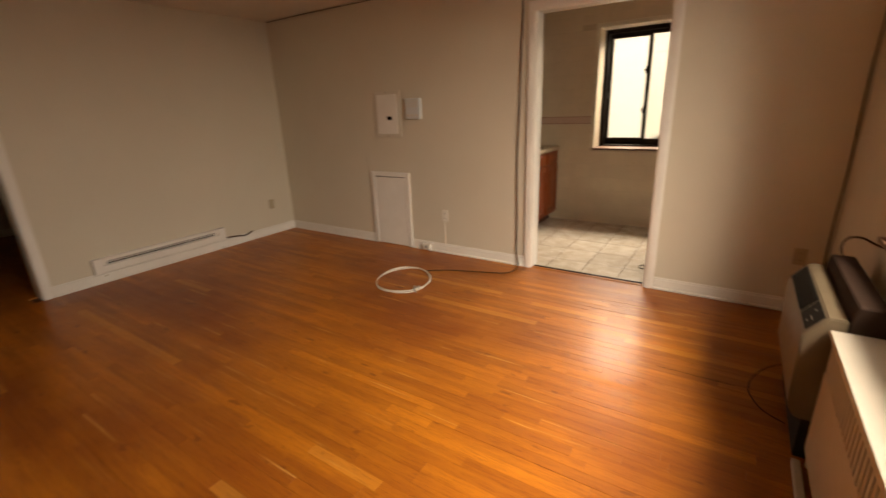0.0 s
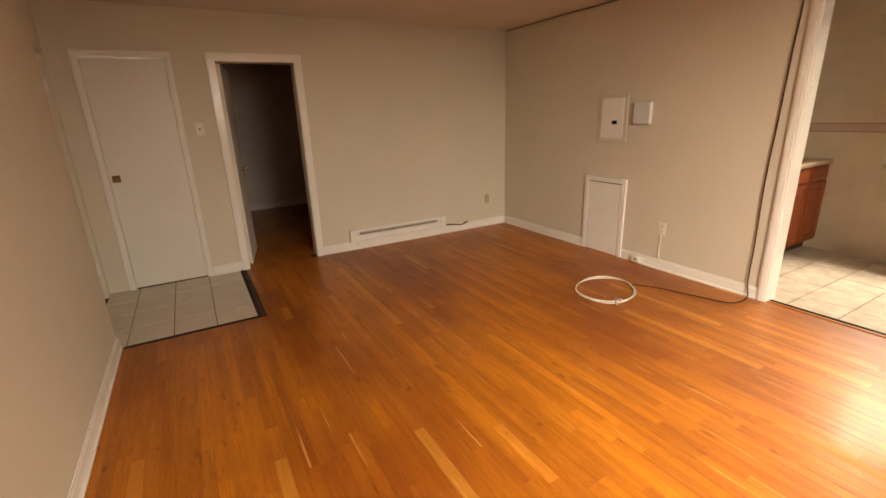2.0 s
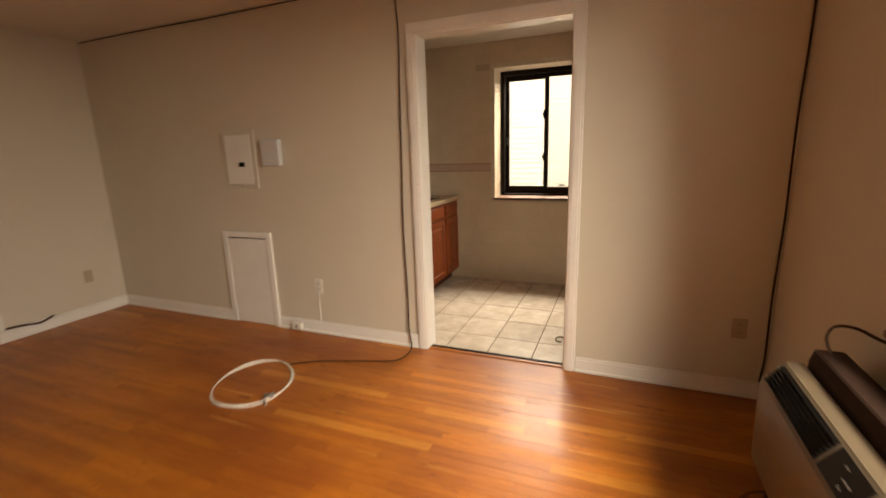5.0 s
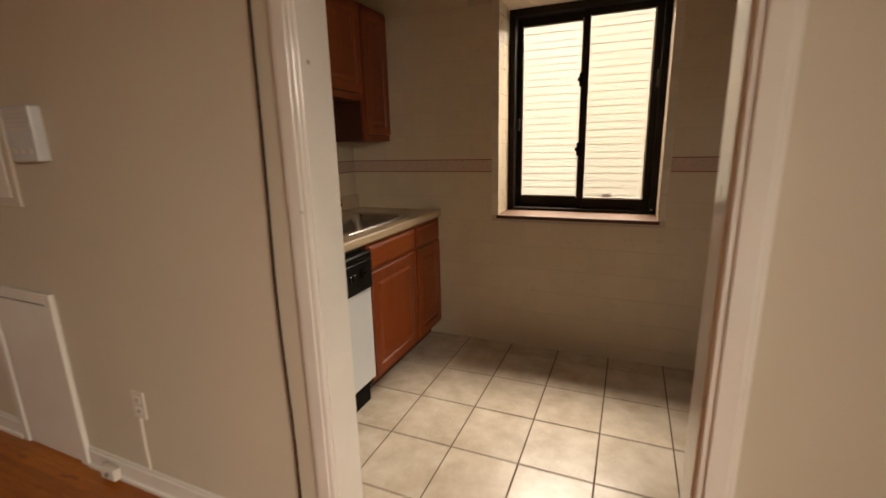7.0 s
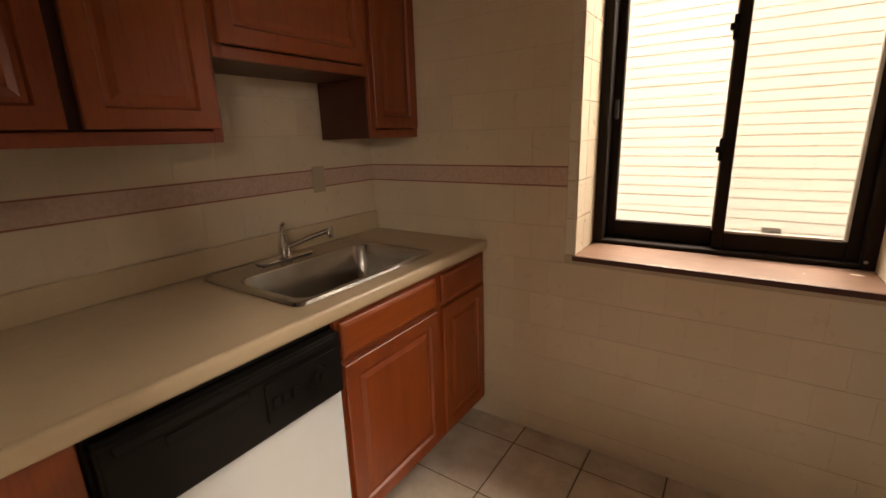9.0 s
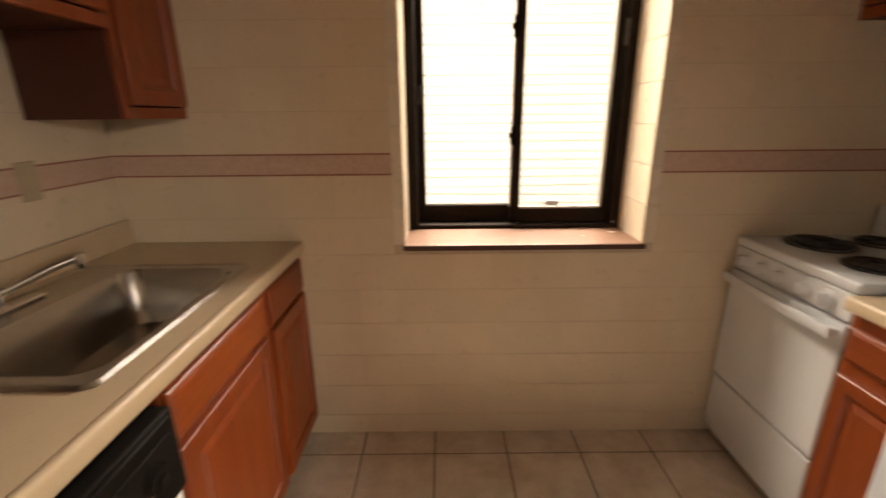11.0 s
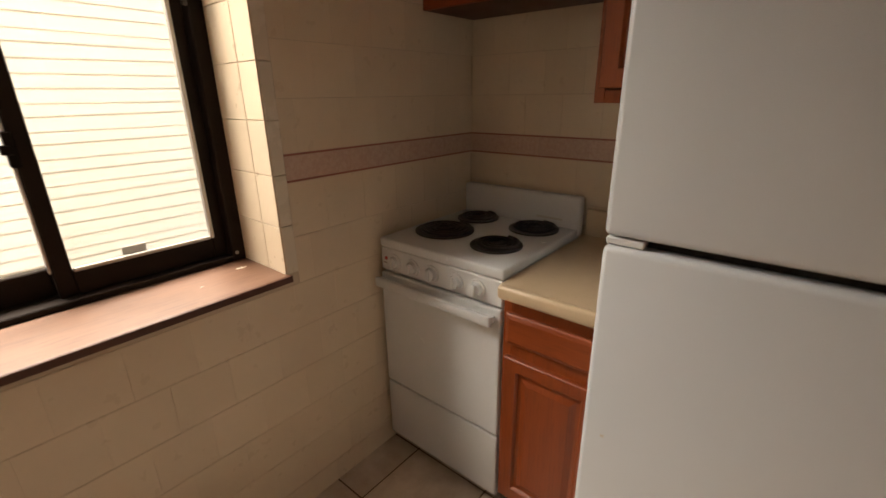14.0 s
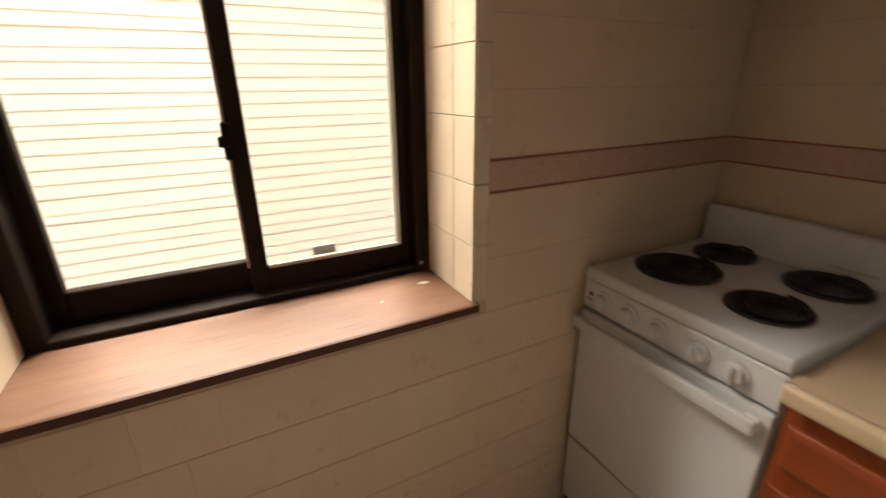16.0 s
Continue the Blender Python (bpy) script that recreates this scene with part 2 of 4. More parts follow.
def part(name, bm, material, parent=None, label="", smooth=False, at=None):
    """Links a bmesh, drawn in world places, as one mesh under a thing or a part, or as a thing of its own."""
    mesh = bpy.data.meshes.new(name)
    if parent:
        base = WHERE[parent]
    elif at:
        base = Vector(at)
    else:
        cs = [v.co for v in bm.verts]
        lo = [min(c[k] for c in cs) for k in range(3)]
        hi = [max(c[k] for c in cs) for k in range(3)]
        base = Vector(((lo[0] + hi[0]) / 2, (lo[1] + hi[1]) / 2, lo[2]))
    bmesh.ops.translate(bm, verts=bm.verts, vec=-base)
    bmesh.ops.recalc_face_normals(bm, faces=bm.faces)
    bm.to_mesh(mesh)
    bm.free()
    mesh.materials.append(material)
    if smooth:
        for p in mesh.polygons:
            p.use_smooth = True
        mesh.set_sharp_from_angle(angle=radians(40))
    ob = new(name, mesh)
    WHERE[ob] = base
    if parent:
        ob.parent = parent
    else:
        ob.location = base
    return tagged(ob, label) if label else ob


def thing(name, x, y, z, label, category, group=""):
    ob = new(name)
    ob.empty_display_size = 0.1
    ob.location = (x, y, z)
    WHERE[ob] = Vector((x, y, z))
    return tagged(ob, label, category, group)


def piece(name, mesh, parent, x, y, z, turn=None):
    """One of many alike pieces, on a shared mesh."""
    ob = new(name, mesh)
    ob.parent = parent
    ob.location = Vector((x, y, z)) - WHERE[parent]
    if turn:
        ob.rotation_euler = turn
    return ob


def box(bm, x0, x1, y0, y1, z0, z1, bevel=0.0, seg=1):
    made = bmesh.ops.create_cube(bm, size=1.0)["verts"]
    for v in made:
        v.co = Vector(((x0 + x1) / 2 + v.co.x * (x1 - x0), (y0 + y1) / 2 + v.co.y * (y1 - y0), (z0 + z1) / 2 + v.co.z * (z1 - z0)))
    if bevel:
        edges = list({e for v in made for e in v.link_edges})
        bmesh.ops.bevel(bm, geom=edges, offset=bevel, segments=seg, profile=0.5, affect="EDGES")
    return bm


def boxes(*rows, bevel=0.0, seg=1):
    bm = bmesh.new()
    for r in rows:
        box(bm, *r, bevel=bevel, seg=seg)
    return bm


def rod(bm, a, b, r0, r1=None, seg=16):
    """A round bar or cone from a to b."""
    a, b = Vector(a), Vector(b)
    turn = (b - a).to_track_quat("Z", "Y").to_matrix().to_4x4()
    bmesh.ops.create_cone(bm, cap_ends=True, segments=seg, radius1=r0, radius2=r0 if r1 is None else r1, depth=(b - a).length,
                          matrix=Matrix.Translation((a + b) / 2) @ turn)
    return bm


def tube(bm, pts, r, seg=8, fine=6, closed=False):
    """A round cord along a smooth line through points."""
    p = [Vector(q) for q in pts]
    n = len(p)
    line = []
    for i in range(n if closed else n - 1):
        q = [p[(i + k) % n] if closed else p[min(max(i + k, 0), n - 1)] for k in (-1, 0, 1, 2)]
        for s in range(fine):
            t = s / fine
            line.append(0.5 * (2 * q[1] + (q[2] - q[0]) * t + (2 * q[0] - 5 * q[1] + 4 * q[2] - q[3]) * t * t + (3 * q[1] - q[0] - 3 * q[2] + q[3]) * t ** 3))
    if not closed:
        line.append(p[-1])
    rings, up = [], Vector((0.3, 0.2, 1)).normalized()
    m = len(line)
    for i, c in enumerate(line):
        d = (line[(i + 1) % m] - line[i - 1]) if closed else (line[min(i + 1, m - 1)] - line[max(i - 1, 0)])
        d.normalize()
        side = d.cross(up)
        if side.length < 1e-3:
            side = d.cross(Vector((1, 0, 0)))
        side.normalize()
        over = side.cross(d)
        up = over
        rings.append([bm.verts.new(c + r * (math.cos(a) * side + math.sin(a) * over)) for a in (2 * math.pi * k / seg for k in range(seg))])
    for i in range(m if closed else m - 1):
        u, w = rings[i], rings[(i + 1) % m]
        for k in range(seg):
            bm.faces.new((u[k], u[(k + 1) % seg], w[(k + 1) % seg], w[k]))
    if not closed:
        bm.faces.new(rings[0][::-1])
        bm.faces.new(rings[-1])
    return bm


def wall(name, axis, t0, t1, a0, a1, z0, z1, holes, material, label):
    """A wall with thickness t0 to t1 that runs along an axis from a0 to a1, cut through by openings (a, b, low, high)."""
    bm = bmesh.new()

    def slab(a, b, lo, hi):
        if b - a > 1e-4 and hi - lo > 1e-4:
            box(bm, *((a, b, t0, t1) if axis == "x" else (t0, t1, a, b)), lo, hi)

    at = a0
    for a, b, lo, hi in sorted(holes):
        slab(at, a, z0, z1)
        slab(a, b, z0, lo)
        slab(a, b, hi, z1)
        at = b
    slab(at, a1, z0, z1)
    bmesh.ops.remove_doubles(bm, verts=bm.verts, dist=1e-5)
    return tagged(part(name, bm, material, at=(0, 0, 0)), label, "wall", kind="structure")


def structure(name, bm, material, label, category):
    return tagged(part(name, bm, material), label, category, kind="structure")


# ---- structure ----
LX, RX, PY, BACK = -4.765, 0.565, 3.595, -0.745
KPY, KY, KLX, KRX, H = 3.715, 5.43, -2.56, 0.44, 2.44
KD = (-1.463, -0.508, 0.0, 2.11)
KW = (-1.470, -0.513, 0.888, 2.195)
HD = (0.264, 0.976, 2.02)      # dark doorway: from, to, height
CD = (-0.735, -0.125, 2.036)   # closet doorway
LW = (0.45, 2.44, 0.83, 2.12)

wall("wall_partition", "x", PY, KPY, LX - 0.15, RX, 0, H, [KD], M["wall"], "greige painted plaster wall with the kitchen doorway cut through")
wall("wall_left", "y", LX - 0.15, LX, -0.95, PY, 0, H, [(CD[0], CD[1], 0, CD[2]), (HD[0], HD[1], 0, HD[2])], M["wall"],
     "greige painted wall with a closet door and a dark doorway")
wall("wall_right", "y", RX, RX + 0.28, BACK - 0.15, KY + 0.3, 0, H, [LW], M["wall"], "greige painted outer wall with a window opening")
wall("wall_back", "x", BACK - 0.195, BACK, -3.455, RX, 0, H, [], M["wall"], "greige painted wall behind the entry alcove")
wall("wall_entry", "x", -1.10, -0.94, LX - 0.15, -3.455, 0, H, [(-4.66, -3.72, 0, 2.04)], M["wall"], "greige painted wall of the entry alcove")
wall("wall_kitchen_left", "y", KLX - 0.15, KLX - 0.0045, KPY, KY + 0.3, 0, H, [], M["grout"], "kitchen side wall under beige square tiles")
wall("wall_kitchen_right", "y", KRX + 0.0045, RX, KPY, KY + 0.3, 0, H, [], M["grout"], "kitchen side wall behind the stove under beige tiles")
wall("wall_kitchen_window", "x", KY + 0.0045, KY + 0.36, KLX - 0.0045, KRX + 0.0045, 0, H, [KW], M["grout"], "kitchen outer wall with the window opening under beige tiles")
structure("ceiling", boxes((LX - 0.15, RX + 0.3, -1.2, KY + 0.36, H, H + 0.12)), M["ceiling"], "flat painted plaster ceiling", "ceiling")
structure("slab", boxes((-8.6, RX + 0.3, -1.2, KY + 0.4, -0.3, -0.016)), M["subfloor"], "dark floor slab under the boards and tiles", "floor")

# hall behind the dark doorway
wall("wall_hall_end", "y", -8.25, -8.1, -0.2, 2.3, 0, H, [], M["hall_wall"], "unlit grey wall at the end of the hall")
wall("wall_hall_south", "x", -0.2, -0.05, -8.1, LX - 0.15, 0, H, [], M["hall_wall"], "unlit grey hall wall")
wall("wall_hall_north", "x", 2.15, 2.3, -8.1, LX - 0.15, 0, H, [], M["hall_wall"], "unlit grey hall wall")
structure("ceiling_hall", boxes((-8.25, LX - 0.15, -0.2, 2.3, H, H + 0.2)), M["ceiling"], "flat painted hall ceiling", "ceiling")
wall("wall_closet", "y", -5.5, -5.4, -0.95, -0.2, 0, H, [], M["hall_wall"], "plain closet back wall")

# ground, and the house next door
structure("ground", boxes((-40, 40, -40, 60, -0.9, -0.6)), M["earth"], "bare brown earth between the houses", "ground")
structure("outer_wall_base", boxes((LX - 0.2, RX + 0.3, -1.2, KY + 0.36, -0.6, -0.3)), M["outer"], "rough grey footing of the building", "wall")


def trim_frame(name, axis, face, out, a0, a1, top, width, label, depth=0.018, low=0.0, paint="trim"):
    """A flat door casing round an opening, proud of a wall face; out is the side that it stands to."""
    rows = ((a0 - width, a0, low, top), (a1, a1 + width, low, top), (a0 - width, a1 + width, top, top + width))
    bm = bmesh.new()
    for a, b, lo, hi in rows:
        f0, f1 = sorted((face, face + out * depth))
        box(bm, *((a, b, f0, f1) if axis == "x" else (f0, f1, a, b)), lo, hi, bevel=0.003)
        inner = sorted((face + out * depth, face + out * (depth + 0.006)))
        g = 0.014
        if hi - lo > width + 0.01:
            box(bm, *((a + g, b - g, *inner) if axis == "x" else (*inner, a + g, b - g)), lo, hi - 0.0, bevel=0.002)
        else:
            box(bm, *((a + g, b - g, *inner) if axis == "x" else (*inner, a + g, b - g)), lo + g, hi - g, bevel=0.002)
    return structure(name, bm, M[paint], label, "trim")


def lining(name, axis, t0, t1, a0, a1, top, label, th=0.016):
    """The boards that line an opening through a wall."""
    bm = bmesh.new()
    for a, b, lo, hi in ((a0 - 0.002, a0 + th, 0, top), (a1 - th, a1 + 0.002, 0, top), (a0 + th, a1 - th, top - th, top + 0.002)):
        box(bm, *((a, b, t0, t1) if axis == "x" else (t0, t1, a, b)), lo, hi, bevel=0.002)
    return structure(name, bm, M["trim"], label, "trim")


trim_frame("trim_kitchen_door", "x", PY, -1, KD[0], KD[1], KD[3], 0.068, "cream painted wooden casing of the kitchen doorway")
lining("lining_kitchen_door", "x", PY - 0.004, KPY + 0.002, KD[0], KD[1], KD[3], "cream painted lining of the kitchen doorway", 0.006)
trim_frame("trim_hall_door", "y", LX, 1, HD[0], HD[1], HD[2], 0.068, "cream painted wooden casing of the dark doorway")
lining("lining_hall_door", "y", LX - 0.152, LX + 0.004, HD[0], HD[1], HD[2], "cream painted lining of the dark doorway", 0.006)
trim_frame("trim_closet_door", "y", LX, 1, CD[0], CD[1], CD[2], 0.046, "cream painted casing round the closet door")
trim_frame("trim_entry_door", "x", -0.94, 1, -4.66, -3.72, 2.04, 0.06, "beige painted casing round the entry door", depth=0.003, paint="wall")


def baseboard(name, axis, face, out, a0, a1, label):
    bm = bmesh.new()
    for d, lo, hi in ((0.013, 0.0, 0.082), (0.009, 0.082, 0.098), (0.024, 0.0, 0.018)):
        f0, f1 = sorted((face, face + out * d))
        box(bm, *((a0, a1, f0, f1) if axis == "x" else (f0, f1, a0, a1)), lo, hi, bevel=0.003)
    return structure(name, bm, M["trim"], label, "baseboard")


WB = "cream painted wooden baseboard"
baseboard("baseboard_1", "x", PY, -1, LX + 0.026, -3.332, WB)
baseboard("baseboard_2", "x", PY, -1, -2.804, KD[0] - 0.07, WB)
baseboard("baseboard_3", "x", PY, -1, KD[1] + 0.07, RX - 0.026, WB)
baseboard("baseboard_4", "y", LX, 1, HD[1] + 0.07, PY - 0.001, WB)
baseboard("baseboard_5", "y", LX, 1, CD[1] + 0.048, HD[0] - 0.07, WB)
baseboard("baseboard_6", "x", BACK, 1, -3.45, RX - 0.026, WB)
baseboard("baseboard_7", "y", RX, -1, BACK + 0.026, PY - 0.026, WB)
baseboard("baseboard_8", "y", -8.1, 1, -0.05, 2.15, "cream painted hall baseboard")

# ---- kitchen window ----
win = tagged(thing("window_1", -0.99, 5.68, KW[2] + 0.01, "dark bronze aluminium sliding kitchen window in a tiled opening", "window"), kind="structure")
X0, X1, Z0, Z1 = KW[0] + 0.002, KW[1] - 0.002, KW[2] + 0.013, KW[3] - 0.002
FY = 5.68
part("window_frame", boxes((X0, X0 + 0.042, FY, FY + 0.108, Z0, Z1), (X1 - 0.042, X1, FY, FY + 0.108, Z0, Z1),
                           (X0 + 0.042, X1 - 0.042, FY, FY + 0.108, Z0, Z0 + 0.018), (X0 + 0.042, X1 - 0.042, FY, FY + 0.108, Z1 - 0.045, Z1), bevel=0.003), M["bronze"], win)


def sash(x0, x1, y, low, high, style, rail, head, pane, label):
    s = part("sash", boxes((x0, x0 + style, y, y + 0.03, low, high), (x1 - style, x1, y, y + 0.03, low, high),
                           (x0 + style, x1 - style, y, y + 0.03, low, low + rail), (x0 + style, x1 - style, y, y + 0.03, high - head, high), bevel=0.003),
             M["bronze"], win, label)
    p = part("pane", boxes((x0 + style, x1 - style, y + 0.012, y + 0.016, low + rail, high - head)), pane, s, "clear window pane")
    p.visible_shadow = False
    return s


left = sash(X0 + 0.043, -0.972, FY + 0.074, Z0 + 0.019, Z1 - 0.046, 0.034, 0.077, 0.05, M["glass"], "dark bronze sliding sash")
right = sash(-1.005, X1 - 0.043, FY + 0.036, Z0 + 0.019, Z1 - 0.046, 0.040, 0.067, 0.04, M["screened"], "dark bronze fixed sash with an insect screen")
part("channel", boxes((X1 - 0.094, X1 - 0.083, FY + 0.018, FY + 0.034, Z0 + 0.09, Z1 - 0.09), (-0.963, X1 - 0.095, FY + 0.018, FY + 0.034, Z0 + 0.087, Z0 + 0.097), bevel=0.0015),
     M["alloy"], win, "bare aluminium screen channel")
for zc in (1.31, 1.74):
    part("latch", boxes((-1.017, -0.996, FY + 0.018, FY + 0.05, zc - 0.042, zc + 0.042), (-1.027, -1.002, FY + 0.012, FY + 0.03, zc - 0.012, zc + 0.012), bevel=0.003),
         M["black_plastic"], win, "black sash latch")
part("edge_strip", boxes((-1.0115, -1.0055, FY + 0.040, FY + 0.062, Z0 + 0.09, Z1 - 0.09), bevel=0.001), M["alloy"], left, "bare aluminium edge strip")
part("sticker", boxes((-0.845, -0.785, FY + 0.043, FY + 0.0465, Z0 + 0.088, Z0 + 0.118)), M["sticker"], right, "small grey sticker on the glass")
part("latch", boxes((X0 + 0.05, X0 + 0.066, FY + 0.05, FY + 0.073, 1.44, 1.52), bevel=0.003), M["pan"], win, "small dark metal finger pull")
part("screw", rod(bmesh.new(), (X1 - 0.03, FY - 0.003, Z0 + 0.028), (X1 - 0.03, FY + 0.001, Z0 + 0.028), 0.006, seg=10), M["alloy"], win)
part("latch", boxes((X1 - 0.06, X1 - 0.045, FY - 0.008, FY + 0.001, 1.66, 1.76), bevel=0.003), M["pan"], win, "small dark metal side latch")

sill = structure("window_sill", boxes((KW[0] - 0.004, KW[1] + 0.008, KY - 0.012, FY + 0.03, KW[2] - 0.006, KW[2] + 0.013), bevel=0.004, seg=2), M["sill_wood"],
                 "reddish wood-grain window sill board", "window sill")
part("front_edge", boxes((KW[0] - 0.003, KW[1] + 0.007, KY - 0.016, KY - 0.0122, KW[2] - 0.009, KW[2] + 0.0115)), M["cherry_dark"], sill, "dark brown front edge")
for x, y, s in ((-0.575, 5.60, 0.017), (-0.72, 5.545, 0.006)):
    bm = bmesh.new()
    ring = [bm.verts.new((x + s * (0.75 + 0.35 * math.sin(5 * k + 90 * s)) * math.cos(k * 0.57), y + 0.5 * s * (0.8 + 0.3 * math.cos(3 * k)) * math.sin(k * 0.57), KW[2] + 0.0135)) for k in range(11)]
    up = bmesh.ops.extrude_face_region(bm, geom=[bm.faces.new(ring)])
    for v in up["geom"]:
        if isinstance(v, bmesh.types.BMVert):
            v.co.z += 0.0008
    tagged(part("paint_fleck", bm, M["cover_paint"]), "dried white paint fleck on the window sill", "paint fleck", "paint flecks on the sill")

# living room window, over the radiator
lw = tagged(thing("window_2", RX + 0.2, 1.445, LW[2], "white framed living room window in a deep reveal", "window"), kind="structure")
part("window_frame", boxes((RX + 0.16, RX + 0.22, LW[0], LW[0] + 0.05, LW[2], LW[3]), (RX + 0.16, RX + 0.22, LW[1] - 0.05, LW[1], LW[2], LW[3]),
                           (RX + 0.16, RX + 0.22, LW[0] + 0.05, LW[1] - 0.05, LW[2], LW[2] + 0.05), (RX + 0.16, RX + 0.22, LW[0] + 0.05, LW[1] - 0.05, LW[3] - 0.05, LW[3]),
                           (RX + 0.16, RX + 0.22, 1.42, 1.47, LW[2] + 0.05, LW[3] - 0.05), bevel=0.004), M["trim"], lw)
for a, b in ((LW[0] + 0.05, 1.42), (1.47, LW[1] - 0.05)):
    p = part("pane", boxes((RX + 0.185, RX + 0.189, a, b, LW[2] + 0.05, LW[3] - 0.05)), M["glass"], lw)
    p.visible_shadow = False
part("window_sill", boxes((RX - 0.035, RX + 0.159, LW[0] - 0.1, LW[1] + 0.1, LW[2] - 0.02, LW[2] + 0.003), bevel=0.004), M["sill_wood"], lw, "reddish wooden sill board")

# ---- house next door ----
house = thing("neighbour_house", 0, 7.45, -0.6, "neighbouring house wall clad in cream lapped siding boards", "house")
part("wall", boxes((-6, 5, 7.43, 7.8, -0.6, 5.2)), M["siding"], house)
board = bmesh.new()
bmesh.ops.create_cube(board, size=1.0)
for v in board.verts:
    v.co = Vector((v.co.x * 11, (-0.0075 if v.co.z < 0 else -0.001) if v.co.y < 0 else 0.0, v.co.z * 0.076))
siding_mesh = bpy.data.meshes.new("siding_board")
board.to_mesh(siding_mesh)
board.free()
siding_mesh.materials.append(M["siding"])
rng = random.Random(5)
for k in range(74):
    piece("siding_board", siding_mesh, house, -0.9, 7.43, -0.5 + 0.072 * k + rng.gauss(0, 0.004), (0, rng.gauss(0, 0.005), 0))

# ---- kitchen built-ins ----


def ring_loft(bm, loops):
    rings = [[bm.verts.new(p) for p in loop] for loop in loops]
    for u, w in zip(rings, rings[1:]):
        n = len(u)
        for k in range(n):
            bm.faces.new((u[k], u[(k + 1) % n], w[(k + 1) % n], w[k]))
    return rings


def panel(name, parent, face, out, y0, y1, z0, z1, rail=0.052, raised=True, label=""):
    """A cabinet door or drawer front on a face across x, standing to the side out."""
    steps = [(0.0, 0.0), (0.0, 0.016), (0.003, 0.019), (rail - 0.003, 0.019), (rail, 0.016), (rail + 0.004, 0.009), (rail + 0.016, 0.009), (rail + 0.034, 0.016)]
    if not raised:
        steps = [(0.0, 0.0), (0.0, 0.010), (0.004, 0.015), (0.014, 0.019)]
    bm = bmesh.new()
    rings = ring_loft(bm, [[(face + out * d, a, z) for a, z in ((y0 + g, z0 + g), (y1 - g, z0 + g), (y1 - g, z1 - g), (y0 + g, z1 - g))] for g, d in steps])
    bm.faces.new(rings[0])
    bm.faces.new(rings[-1])
    return part(name, bm, M["cherry_z"] if raised else M["cherry_y"], parent, label)


def carcass(parent, x0, x1, y0, y1, z0, z1, out, top=None, mid=None):
    """The box of a cabinet and its face frame; out is the side of x that it opens to."""
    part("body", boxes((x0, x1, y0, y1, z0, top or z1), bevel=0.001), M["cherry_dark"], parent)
    f = sorted(((x1, x1 + 0.018) if out > 0 else (x0 - 0.018, x0)))
    part("face_frame", boxes((f[0], f[1], y0, y0 + 0.03, z0, z1), (f[0], f[1], y1 - 0.03, y1, z0, z1), (f[0], f[1], y0 + 0.03, y1 - 0.03, z0, z0 + 0.035),
                             (f[0], f[1], y0 + 0.03, y1 - 0.03, z1 - 0.05, z1), *([(f[0], f[1], y0 + 0.03, y1 - 0.03, *mid)] if mid else []), bevel=0.0015), M["cherry_z"], parent)


FX = -1.915
c1 = thing("sink_cabinet", -2.2, 4.76, 0, "reddish cherry-stained sink base cabinet with a false drawer", "cabinet", "left base cabinets")
carcass(c1, KLX + 0.002, FX, 4.50, 5.035, 0.10, 0.872, 1, 0.70, (0.705, 0.745))
panel("false_drawer", c1, FX + 0.018, 1, 4.515, 5.02, 0.735, 0.855, raised=False)
panel("door", c1, FX + 0.018, 1, 4.515, 5.02, 0.125, 0.715)
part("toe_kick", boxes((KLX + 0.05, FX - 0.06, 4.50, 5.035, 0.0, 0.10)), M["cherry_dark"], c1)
c2 = thing("end_cabinet", -2.2, 5.23, 0, "narrow reddish cherry-stained base cabinet against the window wall", "cabinet", "left base cabinets")
carcass(c2, KLX + 0.002, FX, 5.037, KY - 0.003, 0.10, 0.872, 1, 0.70, (0.705, 0.745))
panel("drawer", c2, FX + 0.018, 1, 5.06, KY - 0.03, 0.735, 0.855, raised=False)
panel("door", c2, FX + 0.018, 1, 5.06, KY - 0.03, 0.125, 0.715)
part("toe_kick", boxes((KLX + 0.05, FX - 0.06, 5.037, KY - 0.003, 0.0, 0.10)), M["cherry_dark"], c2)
part_f = thing("filler_panel", -2.2, 3.8, 0, "reddish wooden filler panel beside the dishwasher", "panel")
part("board", boxes((KLX + 0.002, FX + 0.015, KPY + 0.003, 3.872, 0.0, 0.872), bevel=0.002), M["cherry_z"], part_f)

dw = thing("dishwasher", -2.2, 4.18, 0, "white built-in dishwasher with a glossy black control panel", "dishwasher")
part("body", boxes((KLX + 0.02, FX, 3.88, 4.49, 0.10, 0.868)), M["black_matte"], dw)
part("door_panel", boxes((FX + 0.001, -1.872, 3.885, 4.485, 0.150, 0.654), bevel=0.004, seg=2), M["enamel"], dw, "white enamel door panel")
bm = boxes((FX + 0.001, -1.858, 3.883, 4.487, 0.658, 0.852), bevel=0.008, seg=3)
box(bm, -1.8575, -1.846, 3.91, 4.46, 0.826, 0.85, bevel=0.004)
cp = part("control_panel", bm, M["black_plastic"], dw, "glossy black control panel")
part("inset", boxes((-1.8575, -1.853, 4.23, 4.46, 0.70, 0.81), bevel=0.002), M["black_plastic"], cp)
part("dial", rod(rod(bmesh.new(), (-1.853, 4.395, 0.757), (-1.838, 4.395, 0.757), 0.03, 0.026, 24), (-1.838, 4.395, 0.757), (-1.829, 4.395, 0.757), 0.012, 0.011, 16), M["black_plastic"], cp, "black round timer dial")
for yb in (4.255, 4.285, 4.315):
    part("button", boxes((-1.853, -1.847, yb - 0.011, yb + 0.011, 0.735, 0.765), bevel=0.002), M["black_plastic"], cp)
